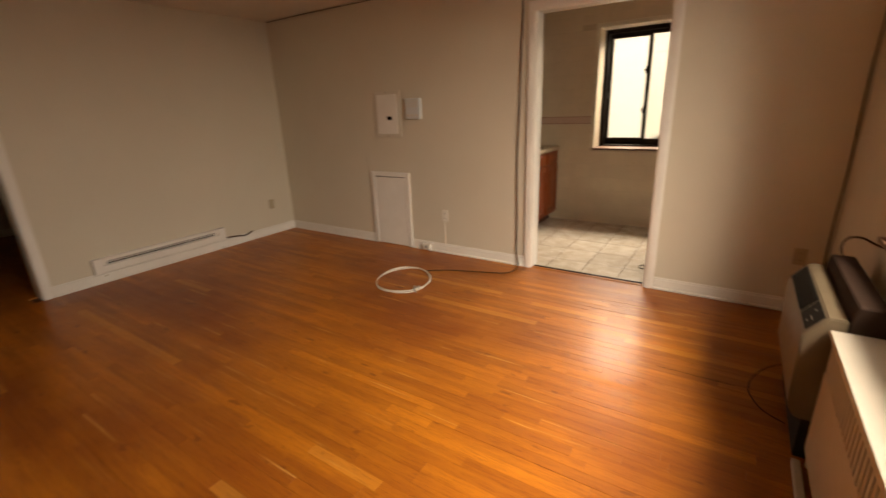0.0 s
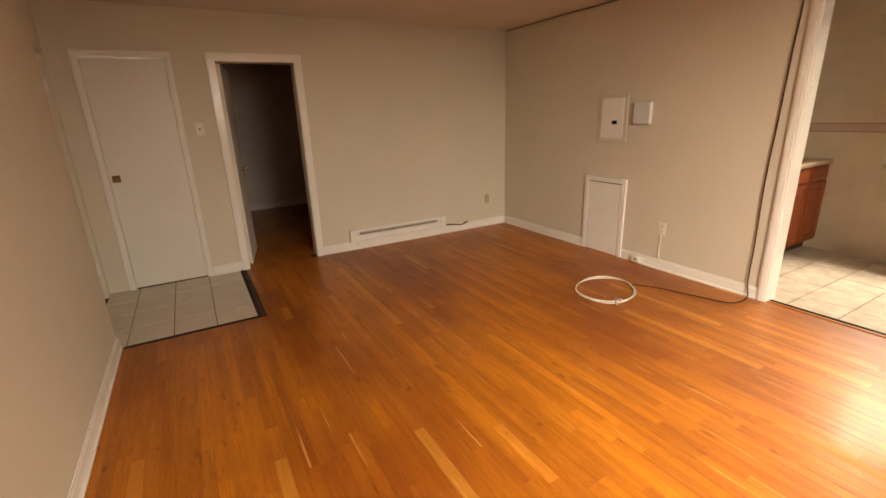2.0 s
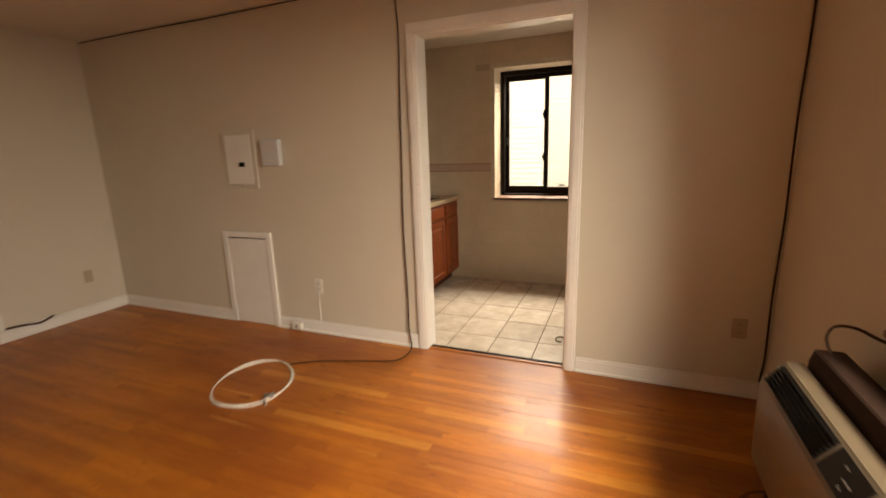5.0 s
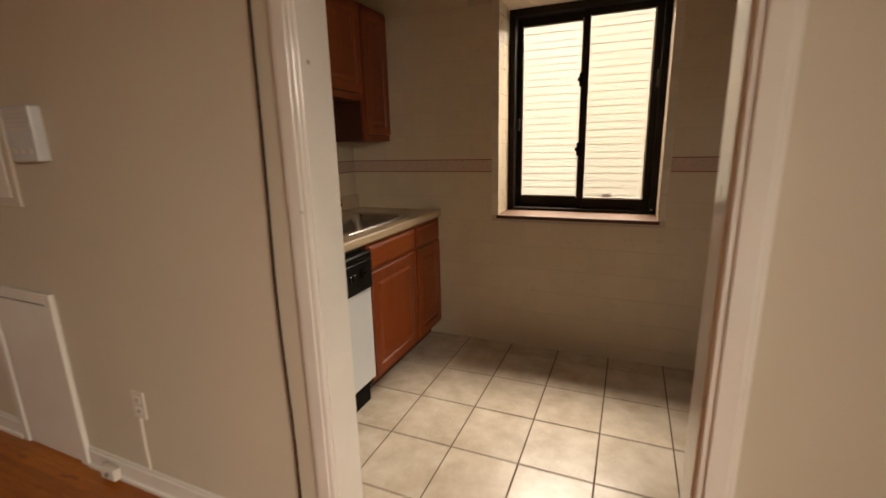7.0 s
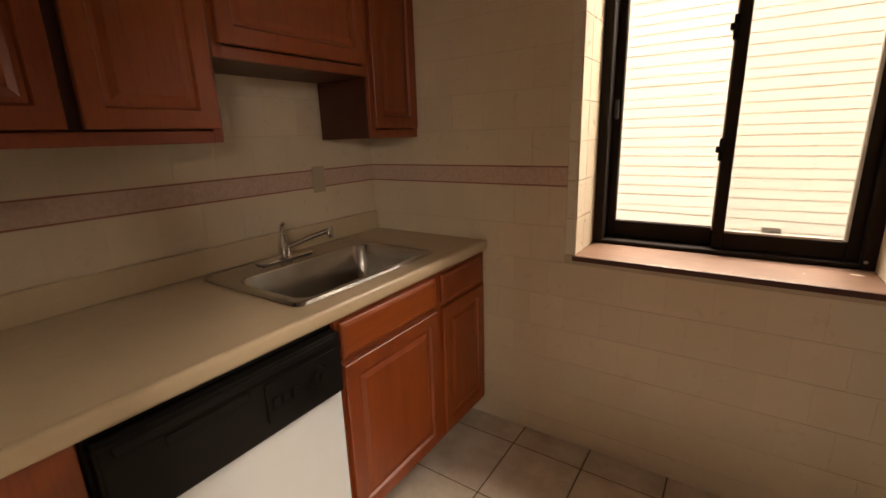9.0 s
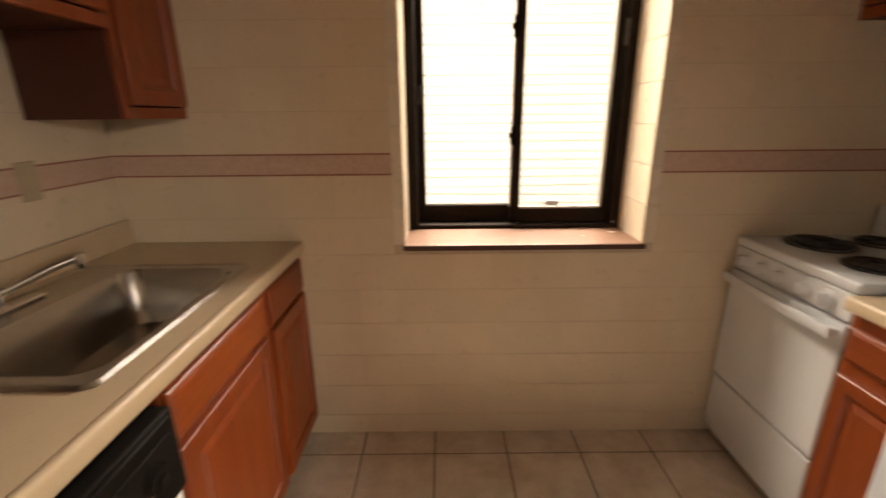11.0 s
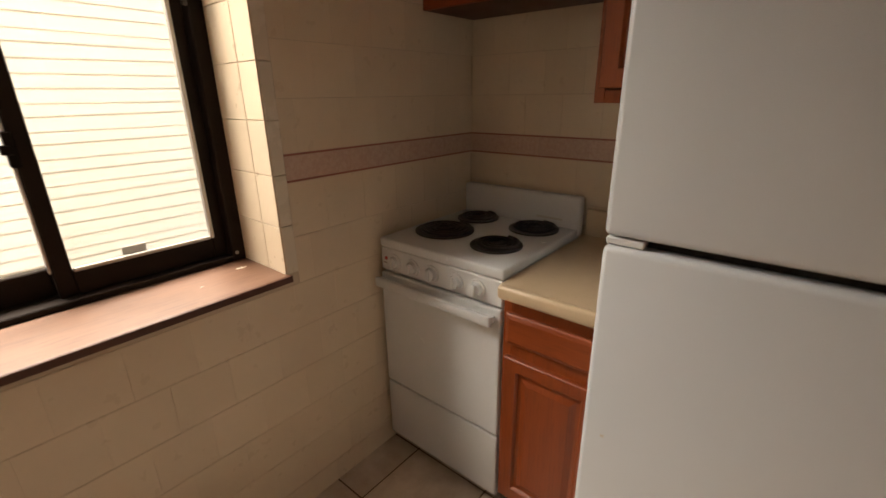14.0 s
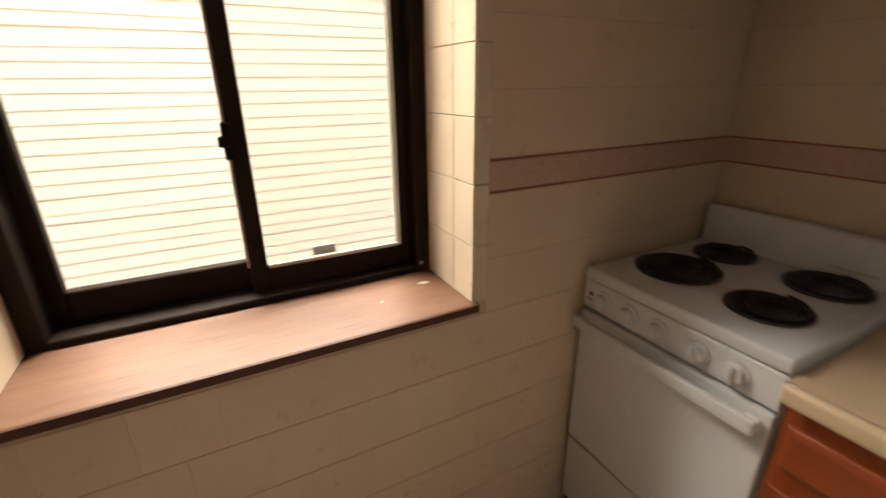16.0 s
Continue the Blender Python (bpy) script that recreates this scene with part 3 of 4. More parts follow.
part("handle", boxes((-1.8575, -1.853, 4.0, 4.19, 0.79, 0.815), bevel=0.002), M["black_plastic"], cp, "recessed black latch grip")
part("toe_kick", boxes((FX - 0.012, FX - 0.002, 3.885, 4.485, 0.0, 0.099), (FX + 0.001, FX + 0.006, 3.885, 4.485, 0.095, 0.148)), M["rubber"], dw, "black toe-kick plate")

# worktop with a cut-out for the sink
S = (-2.49, -1.955, 4.43, 5.13)
B = (-2.35, -1.985, 4.47, 5.09)
top = thing("countertop", -2.22, 4.57, 0.872, "beige laminate worktop with a rounded front edge and low backsplash", "countertop")
bm = boxes((KLX, B[0] - 0.01, KPY + 0.003, KY - 0.002, 0.874, 0.921), (B[1] + 0.01, -1.895, KPY + 0.003, KY - 0.002, 0.874, 0.921),
           (B[0] - 0.01, B[1] + 0.01, KPY + 0.003, B[2] - 0.01, 0.874, 0.921), (B[0] - 0.01, B[1] + 0.01, B[3] + 0.01, KY - 0.002, 0.874, 0.921))
part("top", bm, M["laminate"], top)
part("front_edge", boxes((-1.895, -1.87, KPY + 0.003, KY - 0.002, 0.876, 0.925), bevel=0.012, seg=3), M["laminate"], top, smooth=True)
part("backsplash", boxes((KLX, KLX + 0.02, KPY + 0.003, KY - 0.002, 0.921, 1.018), bevel=0.005, seg=2), M["laminate"], top)

sink = thing("sink", -2.21, 4.77, 0.922, "stainless steel single-bowl drop-in kitchen sink", "sink")


def rounded(x0, x1, y0, y1, z, r, n=5):
    out = []
    for cx, cy, a in ((x1 - r, y1 - r, 0), (x0 + r, y1 - r, 90), (x0 + r, y0 + r, 180), (x1 - r, y0 + r, 270)):
        for k in range(n + 1):
            t = radians(a + 90 * k / n)
            out.append((cx + r * math.cos(t), cy + r * math.sin(t), z))
    return out


bm = bmesh.new()
rings = ring_loft(bm, [rounded(S[0], S[1], S[2], S[3], 0.9225, 0.03), rounded(S[0] + 0.006, S[1] - 0.006, S[2] + 0.006, S[3] - 0.006, 0.931, 0.028),
                       rounded(S[0] + 0.016, S[1] - 0.012, S[2] + 0.014, S[3] - 0.014, 0.928, 0.026),
                       rounded(B[0], B[1], B[2], B[3], 0.928, 0.06), rounded(B[0] + 0.006, B[1] - 0.006, B[2] + 0.006, B[3] - 0.006, 0.920, 0.058),
                       rounded(B[0] + 0.012, B[1] - 0.012, B[2] + 0.012, B[3] - 0.012, 0.80, 0.055), rounded(B[0] + 0.03, B[1] - 0.03, B[2] + 0.03, B[3] - 0.03, 0.752, 0.05),
                       rounded(B[0] + 0.13, B[1] - 0.13, B[2] + 0.2, B[3] - 0.2, 0.742, 0.04)])
bm.faces.new(rings[-1])
part("bowl", bm, M["steel"], sink, smooth=True)
bm = rod(bmesh.new(), (-2.16, 4.77, 0.7425), (-2.16, 4.77, 0.747), 0.045, 0.04, 24)
part("drain", bm, M["chrome"], sink, "round chrome drain", smooth=True)
fau = thing("faucet", -2.441, 4.75, 0.929, "chrome single-lever kitchen faucet on the sink rim", "faucet")
part("base_plate", boxes((-2.471, -2.411, 4.63, 4.87, 0.929, 0.940), bevel=0.006, seg=2), M["chrome"], fau, smooth=True)
part("body", rod(rod(bmesh.new(), (-2.441, 4.75, 0.936), (-2.441, 4.75, 1.0), 0.024, 0.021, 20), (-2.441, 4.75, 1.0), (-2.441, 4.75, 1.025), 0.021, 0.014, 20), M["chrome"], fau, smooth=True)
part("spout", tube(bmesh.new(), [(-2.436, 4.755, 0.975), (-2.401, 4.79, 0.992), (-2.351, 4.84, 1.018), (-2.311, 4.88, 1.034)], 0.0105, 10), M["chrome"], fau, smooth=True)
part("spout_head", rod(rod(bmesh.new(), (-2.309, 4.882, 1.046), (-2.309, 4.882, 1.018), 0.0135, 0.0135, 16), (-2.309, 4.882, 1.018), (-2.309, 4.882, 1.004), 0.0115, 0.010, 16), M["chrome"], fau, smooth=True)
part("lever", tube(bmesh.new(), [(-2.441, 4.75, 1.015), (-2.446, 4.752, 1.045), (-2.456, 4.762, 1.060), (-2.466, 4.775, 1.066)], 0.0095, 10), M["chrome"], fau, smooth=True)
part("base_cap", rod(bmesh.new(), (-2.441, 4.75, 0.938), (-2.441, 4.75, 0.950), 0.031, 0.027, 20), M["chrome"], fau, smooth=True)


def wall_cabinet(name, x0, x1, y0, y1, z0, z1, out, doors, label):
    c = thing(name, (x0 + x1) / 2, (y0 + y1) / 2, z0, label, "cabinet", "wall cabinets")
    carcass(c, x0, x1, y0, y1, z0, z1, out)
    face = x1 + 0.018 if out > 0 else x0 - 0.018
    step = (y1 - y0) / doors
    for k in range(doors):
        panel("door", c, face, out, y0 + step * k + 0.016, y0 + step * (k + 1) - 0.016, z0 + 0.04, z1 - 0.02)
    return c


UX = -2.268
wall_cabinet("wall_cabinet", KLX + 0.002, UX, KPY + 0.01, 4.455, 1.395, 2.20, 1, 2, "tall reddish cherry-stained wall cabinet with panelled doors")
wall_cabinet("wall_cabinet", KLX + 0.002, UX, 4.457, 5.105, 1.638, 2.20, 1, 1, "short reddish cherry-stained wall cabinet above the sink")
wall_cabinet("wall_cabinet", KLX + 0.002, UX, 5.107, KY - 0.003, 1.393, 2.20, 1, 1, "narrow reddish cherry-stained wall cabinet against the window wall")
wall_cabinet("wall_cabinet", 0.155, KRX - 0.002, 4.22, 4.776, 1.39, 2.20, -1, 1, "reddish cherry-stained wall cabinet above the short worktop")
wall_cabinet("wall_cabinet", 0.155, KRX - 0.002, 4.778, KY - 0.003, 1.70, 2.20, -1, 1, "short reddish cherry-stained wall cabinet above the stove")

# right side: base cabinet, worktop, stove, refrigerator
c3 = thing("base_cabinet", 0.15, 4.71, 0, "reddish cherry-stained base cabinet between stove and refrigerator", "cabinet")
carcass(c3, -0.135, KRX - 0.002, 4.541, 4.872, 0.10, 0.862, -1, None, (0.66, 0.725))
panel("drawer", c3, -0.153, -1, 4.562, 4.857, 0.715, 0.815, raised=False)
panel("door", c3, -0.153, -1, 4.562, 4.857, 0.13, 0.67, 0.045)
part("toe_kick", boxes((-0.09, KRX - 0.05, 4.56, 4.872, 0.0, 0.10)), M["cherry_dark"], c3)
t2 = thing("countertop", 0.13, 4.71, 0.862, "short beige laminate worktop beside the stove", "countertop")
part("top", boxes((-0.165, KRX - 0.002, 4.540, 4.878, 0.864, 0.902)), M["laminate"], t2)
part("front_edge", boxes((-0.19, -0.165, 4.540, 4.878, 0.862, 0.905), bevel=0.011, seg=3), M["laminate"], t2, smooth=True)
part("backsplash", boxes((KRX - 0.022, KRX - 0.002, 4.540, 4.878, 0.902, 1.005), bevel=0.005, seg=2), M["laminate"], t2)

SY0, SY1, SF, CT = 4.884, 5.418, -0.135, 0.932
stove = thing("stove", 0.14, 5.15, 0, "white enamel freestanding electric stove with four coil burners", "stove")
part("body", boxes((SF + 0.012, KRX - 0.035, SY0 + 0.002, SY1 - 0.002, 0.056, 0.895), bevel=0.004), M["enamel"], stove)
part("cooktop", boxes((SF - 0.008, 0.375, SY0, SY1, 0.896, CT), bevel=0.009, seg=3), M["enamel"], stove, smooth=True)
bg = part("backguard", boxes((0.376, 0.425, SY0, SY1, 0.896, 1.052), bevel=0.012, seg=3), M["enamel"], stove, smooth=True)
part("print_bar", boxes((0.3752, 0.3758, 4.95, 5.06, 0.955, 0.963)), M["sticker"], bg)
front = part("control_panel", boxes((SF - 0.006, SF + 0.011, SY0 + 0.002, SY1 - 0.002, 0.808, 0.894), bevel=0.004), M["enamel"], stove)
for yk in (5.342, 5.254, 5.166, 5.064, 4.978):
    k = rod(bmesh.new(), (SF - 0.006, yk, 0.85), (SF - 0.012, yk, 0.85), 0.031, 0.03, 24)
    rod(k, (SF - 0.012, yk, 0.85), (SF - 0.026, yk, 0.85), 0.023, 0.02, 24)
    box(k, SF - 0.036, SF - 0.026, yk - 0.006, yk + 0.006, 0.83, 0.87, bevel=0.003)
    part("knob", k, M["enamel"], front, "white round burner knob", smooth=True)
part("indicator_lamp", rod(bmesh.new(), (SF - 0.006, 5.387, 0.856), (SF - 0.010, 5.387, 0.856), 0.007, 0.005, 12), M["red"], front, "small dark red indicator lamp")
part("print_bar", boxes((SF - 0.0066, SF - 0.0061, 5.371, 5.403, 0.836, 0.841)), M["ink"], front)
door = part("oven_door", boxes((SF - 0.012, SF + 0.011, SY0 + 0.004, SY1 - 0.004, 0.328, 0.800), bevel=0.006, seg=2), M["enamel"], stove)
part("handle", boxes((SF - 0.05, SF - 0.032, SY0 + 0.02, SY1 - 0.008, 0.752, 0.788), (SF - 0.034, SF - 0.012, SY0 + 0.02, SY0 + 0.05, 0.757, 0.783),
                     (SF - 0.034, SF - 0.012, SY1 - 0.04, SY1 - 0.01, 0.757, 0.783), bevel=0.006, seg=2), M["enamel"], door, "long white bar handle", smooth=True)
part("drawer", boxes((SF - 0.010, SF + 0.011, SY0 + 0.004, SY1 - 0.004, 0.060, 0.318), bevel=0.006, seg=2), M["enamel"], stove)
part("base", boxes((SF + 0.04, 0.36, SY0 + 0.03, SY1 - 0.03, 0.02, 0.056)), M["black_matte"], stove, "black recessed base")
for xf, yf in ((SF + 0.05, SY0 + 0.03), (SF + 0.05, SY1 - 0.03), (0.33, SY0 + 0.03), (0.33, SY1 - 0.03)):
    part("foot", rod(bmesh.new(), (xf, yf, 0.0), (xf, yf, 0.055), 0.014, seg=12), M["alloy"], stove)
for xb, yb, rb in ((0.062, 5.276, 0.112), (0.034, 5.026, 0.09), (0.284, 5.279, 0.085), (0.280, 5.019, 0.094)):
    bm = bmesh.new()
    loops = [[(xb + r * math.cos(a), yb + r * math.sin(a), z) for a in (2 * math.pi * k / 28 for k in range(28))]
             for r, z in ((rb, CT + 0.0005), (rb, CT + 0.006), (rb * 0.93, CT + 0.006), (rb * 0.86, CT + 0.002), (rb * 0.5, CT + 0.0012))]
    rr = ring_loft(bm, loops)
    bm.faces.new(rr[-1])
    pan = part("drip_pan", bm, M["pan"], stove, "dark stained drip pan", smooth=True)
    turns = 4 if rb > 0.09 else 3
    line = []
    for k in range(turns * 12 + 1):
        a = 2 * math.pi * k / 12
        r = rb * (0.20 + 0.68 * k / (turns * 12))
        line.append((xb + r * math.cos(a), yb + r * math.sin(a), CT + 0.013))
    part("coil", tube(bmesh.new(), line, 0.0048, 6, 2), M["coil"], pan, "black spiral heating coil", smooth=True)

F0, F1 = 3.825, 4.536
fr = thing("refrigerator", 0.05, 4.19, 0, "white two-door refrigerator with pebbled enamel skin", "refrigerator")
part("body", boxes((-0.288, KRX - 0.03, F0 + 0.004, F1 - 0.004, 0.03, 1.685), bevel=0.006), M["enamel"], fr)
part("freezer_door", boxes((-0.358, -0.294, F0, F1, 1.163, 1.695), bevel=0.014, seg=3), M["fridge"], fr, smooth=True)
low = part("door", boxes((-0.358, -0.294, F0, F1, 0.085, 1.144), bevel=0.014, seg=3), M["fridge"], fr, smooth=True)
part("gasket", boxes((-0.294, -0.288, F0 + 0.01, F1 - 0.01, 0.09, 1.69)), M["black_matte"], fr, "dark door gasket")
part("gap_strip", boxes((-0.326, -0.288, F0 + 0.006, F1 - 0.03, 1.145, 1.162)), M["black_matte"], fr, "dark gap between the doors")
part("hinge", boxes((-0.351, -0.288, F1 - 0.075, F1 - 0.004, 1.146, 1.161), bevel=0.003), M["enamel"], fr, "small white centre hinge")
part("hinge", boxes((-0.346, -0.288, F1 - 0.07, F1 - 0.008, 1.696, 1.71), bevel=0.004), M["enamel"], fr, "white top hinge cover")
part("grille", boxes((-0.326, -0.288, F0 + 0.01, F1 - 0.01, 0.0, 0.08), bevel=0.003), M["black_matte"], fr, "black base grille")
part("scratch", boxes((-0.3586, -0.358, 4.485, 4.493, 0.711, 0.715)), M["ivory_plastic"], low, "small chip in the white skin")
loop = [(-0.585 + 0.032 * math.cos(a), 4.02 + 0.045 * math.sin(a), 0.012) for a in (0.3 + 0.35 * k for k in range(15))]
tagged(part("hose_end", tube(bmesh.new(), loop, 0.005, 8, 3), M["cable_brown"], smooth=True), "dark loop of thin hose on the tiles", "hose")

pl = thing("outlet", KLX + 0.004, 5.06, 1.16, "tan double socket plate on the tile band", "outlet", "outlets")
part("plate", boxes((KLX + 0.003, KLX + 0.009, 5.025, 5.095, 1.158, 1.275), bevel=0.002), M["ivory_plastic"], pl)
for zo in (1.19, 1.24):
    part("socket", boxes((KLX + 0.009, KLX + 0.011, 5.045, 5.075, zo - 0.014, zo + 0.014), bevel=0.0015), M["ivory_plastic"], pl)

# ---- living room things ----
dc = tagged(thing("door_1", LX - 0.02, -0.43, 0, "closed cream painted slab closet door", "door"), kind="structure")
slab = part("slab", boxes((LX - 0.045, LX - 0.012, CD[0] + 0.006, CD[1] - 0.006, 0.008, 2.022), bevel=0.003), M["door"], dc)
part("jamb", boxes((LX - 0.15, LX + 0.002, CD[0], CD[0] + 0.005, 0, CD[2]), (LX - 0.15, LX + 0.002, CD[1] - 0.005, CD[1], 0, CD[2]), (LX - 0.15, LX + 0.002, CD[0] + 0.005, CD[1] - 0.005, CD[2] - 0.007, CD[2])), M["trim"], dc)
part("knob_plate", boxes((LX - 0.012, LX - 0.008, -0.708, -0.648, 1.0, 1.062), bevel=0.002), M["brass"], dc, "square brass knob plate")
part("knob", rod(rod(bmesh.new(), (LX - 0.008, -0.678, 1.031), (LX + 0.02, -0.678, 1.031), 0.010, 0.010), (LX + 0.02, -0.678, 1.031), (LX + 0.04, -0.678, 1.031), 0.022, 0.018, 20), M["brass"], dc, "dull brass knob", smooth=True)
part("hinge", boxes((LX - 0.012, LX - 0.004, CD[1] - 0.014, CD[1] - 0.004, 0.22, 0.31), bevel=0.002), M["door"], dc, "painted-over hinge")

dh = tagged(thing("door_2", LX - 0.14, 0.29, 0, "open painted hall door seen nearly edge-on", "door"), kind="structure")
turn = Matrix.Translation((LX - 0.145, HD[0] + 0.018, 0)) @ Matrix.Rotation(radians(180 - 11), 4, "Z")
bm = boxes((0.0, 0.64, -0.034, 0.0, 0.01, 2.01), bevel=0.003)
bmesh.ops.transform(bm, matrix=turn, verts=bm.verts)
part("slab", bm, M["door"], dh)
bm = rod(rod(bmesh.new(), (0.58, -0.034, 0.97), (0.58, -0.062, 0.97), 0.01), (0.58, -0.062, 0.97), (0.58, -0.085, 0.97), 0.024, 0.02, 20)
box(bm, 0.555, 0.605, -0.037, -0.0342, 0.935, 1.005, bevel=0.001)
bmesh.ops.transform(bm, matrix=turn, verts=bm.verts)
part("knob", bm, M["brass"], dh, "dull brass knob", smooth=True)

de = tagged(thing("door_3", -4.19, -0.95, 0, "closed cream painted entry door in the alcove", "door"), kind="structure")
part("slab", boxes((-4.652, -3.728, -1.0, -0.962, 0.008, 2.03), bevel=0.003), M["door"], de)
part("jamb", boxes((-4.66, -4.654, -1.1, -0.938, 0, 2.04), (-3.726, -3.72, -1.1, -0.938, 0, 2.04), (-4.654, -3.726, -1.1, -0.938, 2.034, 2.04)), M["wall"], de)
for zh in (0.28, 1.80):
    part("hinge", rod(boxes((-4.668, -4.630, -0.961, -0.956, zh - 0.05, zh + 0.05)), (-4.651, -0.952, zh - 0.05), (-4.651, -0.952, zh + 0.05), 0.006, seg=10), M["white_plastic"], de, "painted door hinge")

heater = thing("baseboard_heater", LX + 0.03, 1.98, 0.10, "white metal electric baseboard heater on the wall", "heater")
bm = bmesh.new()
prof = ((0.0, 0.10), (0.05, 0.10), (0.056, 0.112), (0.056, 0.166), (0.030, 0.172), (0.030, 0.190), (0.05, 0.196), (0.052, 0.212), (0.038, 0.232), (0.0, 0.236))
ra = [bm.verts.new((LX + d, 1.36, z)) for d, z in prof]
rb = [bm.verts.new((LX + d, 2.615, z)) for d, z in prof]
for k in range(len(prof) - 1):
    bm.faces.new((ra[k], rb[k], rb[k + 1], ra[k + 1]))
bm.faces.new(ra)
bm.faces.new(rb[::-1])
hb = part("housing", bm, M["trim"], heater)
part("slot", boxes((LX + 0.0305, LX + 0.032, 1.47, 2.50, 0.1755, 0.1865)), M["black_matte"], heater, "dark air slot")
part("slot", boxes((LX + 0.0505, LX + 0.0515, 1.47, 2.50, 0.1985, 0.2085)), M["ink"], heater, "grey upper air slot")
for ya, yb in ((1.356, 1.43), (2.545, 2.619)):
    part("end_cap", boxes((LX + 0.001, LX + 0.0585, ya, yb, 0.098, 0.239), bevel=0.004), M["trim"], heater)
tagged(part("heater_cable", tube(bmesh.new(), [(LX + 0.03, 2.6, 0.115), (LX + 0.04, 2.68, 0.112), (LX + 0.03, 2.76, 0.10), (LX + 0.035, 2.86, 0.085), (LX + 0.022, 2.96, 0.108)], 0.009, 8), M["cable_brown"], smooth=True),
       "grey-brown flexible cable from the heater to the wall", "cable")

pb = thing("breaker_panel", -3.037, PY, 1.155, "cream painted breaker panel cover with a small black latch", "breaker panel")
part("cover", boxes((-3.206, -2.868, PY - 0.012, PY, 1.155, 1.605), bevel=0.004, seg=2), M["cover_paint"], pb)
part("lid", boxes((-3.168, -2.906, PY - 0.018, PY - 0.0125, 1.19, 1.57), bevel=0.003), M["trim"], pb)
part("latch", boxes((-3.035, -2.975, PY - 0.024, PY - 0.0185, 1.325, 1.36), bevel=0.002), M["black_plastic"], pb, "small black latch")
for zs in (1.172, 1.588):
    part("screw", rod(bmesh.new(), (-3.037, PY - 0.012, zs), (-3.037, PY - 0.015, zs), 0.006, seg=10), M["alloy"], pb)
th = thing("intercom", -2.695, PY, 1.325, "square white plastic intercom box on the wall", "intercom")
part("housing", boxes((-2.785, -2.612, PY - 0.04, PY, 1.328, 1.522), bevel=0.006, seg=2), M["enamel"], th)
part("grille", boxes(*[(-2.765, -2.632, PY - 0.042, PY - 0.0405, z, z + 0.006) for z in (1.44, 1.455, 1.47, 1.485, 1.50)]), M["cover_paint"], th, "faint speaker slots")
for xb in (-2.75, -2.70, -2.65):
    part("button", boxes((xb - 0.012, xb + 0.012, PY - 0.045, PY - 0.0405, 1.355, 1.375), bevel=0.002), M["cover_paint"], th)

ac = thing("access_door", -3.068, PY, 0, "cream painted low access door in a flat frame", "access door")
part("frame", boxes((-3.328, -3.278, PY - 0.02, PY, 0.0, 0.80), (-2.859, -2.809, PY - 0.02, PY, 0.0, 0.80), (-3.278, -2.859, PY - 0.02, PY, 0.752, 0.80), bevel=0.003), M["trim"], ac)
part("slab", boxes((-3.272, -2.865, PY - 0.014, PY, 0.006, 0.742), bevel=0.003), M["trim"], ac)
part("gap", boxes((-3.272, -2.865, PY - 0.004, PY, 0.7425, 0.7515)), M["black_matte"], ac, "dark gap above the slab")


def wall_outlet(x, z, label, material):
    o = thing("outlet", x, PY, z - 0.058, label, "outlet", "outlets")
    part("plate", boxes((x - 0.036, x + 0.036, PY - 0.006, PY, z - 0.058, z + 0.058), bevel=0.002), material, o)
    for dz in (-0.024, 0.024):
        s = part("socket", boxes((x - 0.017, x + 0.017, PY - 0.008, PY - 0.0062, z + dz - 0.015, z + dz + 0.015), bevel=0.0015), material, o)
        part("slots", boxes((x - 0.008, x - 0.005, PY - 0.0086, PY - 0.0081, z + dz - 0.006, z + dz + 0.006), (x + 0.005, x + 0.008, PY - 0.0086, PY - 0.0081, z + dz - 0.006, z + dz + 0.006)), M["black_matte"], s)
    return o


wall_outlet(-2.388, 0.392, "cream painted double wall socket", M["white_plastic"])
wall_outlet(0.418, 0.398, "ivory double wall socket near the corner", M["ivory_plastic"])
o = thing("outlet", LX, 3.295, 0.31, "ivory double wall socket low on the wall", "outlet", "outlets")
part("plate", boxes((LX, LX + 0.006, 3.26, 3.33, 0.31, 0.425), bevel=0.002), M["ivory_plastic"], o)
for zo in (0.343, 0.392):
    part("socket", boxes((LX + 0.0062, LX + 0.008, 3.278, 3.312, zo - 0.015, zo + 0.015), bevel=0.0015), M["ivory_plastic"], o)
tagged(part("conduit", tube(bmesh.new(), [(-2.393, PY - 0.004, 0.333), (-2.398, PY - 0.004, 0.22), (-2.396, PY - 0.004, 0.10)], 0.005, 6), M["white_plastic"], smooth=True), "thin painted cord below the socket", "cord")
jb = thing("junction_box", -2.607, PY - 0.025, 0.02, "small white phone jack box on the baseboard", "jack box")
part("housing", boxes((-2.652, -2.562, PY - 0.055, PY - 0.0245, 0.022, 0.075), bevel=0.005, seg=2), M["white_plastic"], jb)
part("socket", rod(bmesh.new(), (-2.607, PY - 0.055, 0.048), (-2.607, PY - 0.058, 0.048), 0.012, seg=14), M["ink"], jb)
sw = thing("light_switch", LX, 0.045, 1.365, "ivory toggle light switch between the doors", "light switch")
part("plate", boxes((LX, LX + 0.006, 0.01, 0.08, 1.367, 1.482), bevel=0.002), M["white_plastic"], sw)
part("toggle", boxes((LX + 0.006, LX + 0.018, 0.04, 0.05, 1.415, 1.435), bevel=0.002), M["brass"], sw, "small brown toggle")

# cords on the floor and along the door casing


def on_ring(r, a):
    """A point of the oval that the loose cable coil lies in."""
    u, w = r * 1.14 * math.cos(a), r * 0.93 * math.sin(a)
    return -2.313 - 0.49 * u + 0.87 * w, 2.787 + 0.87 * u + 0.49 * w


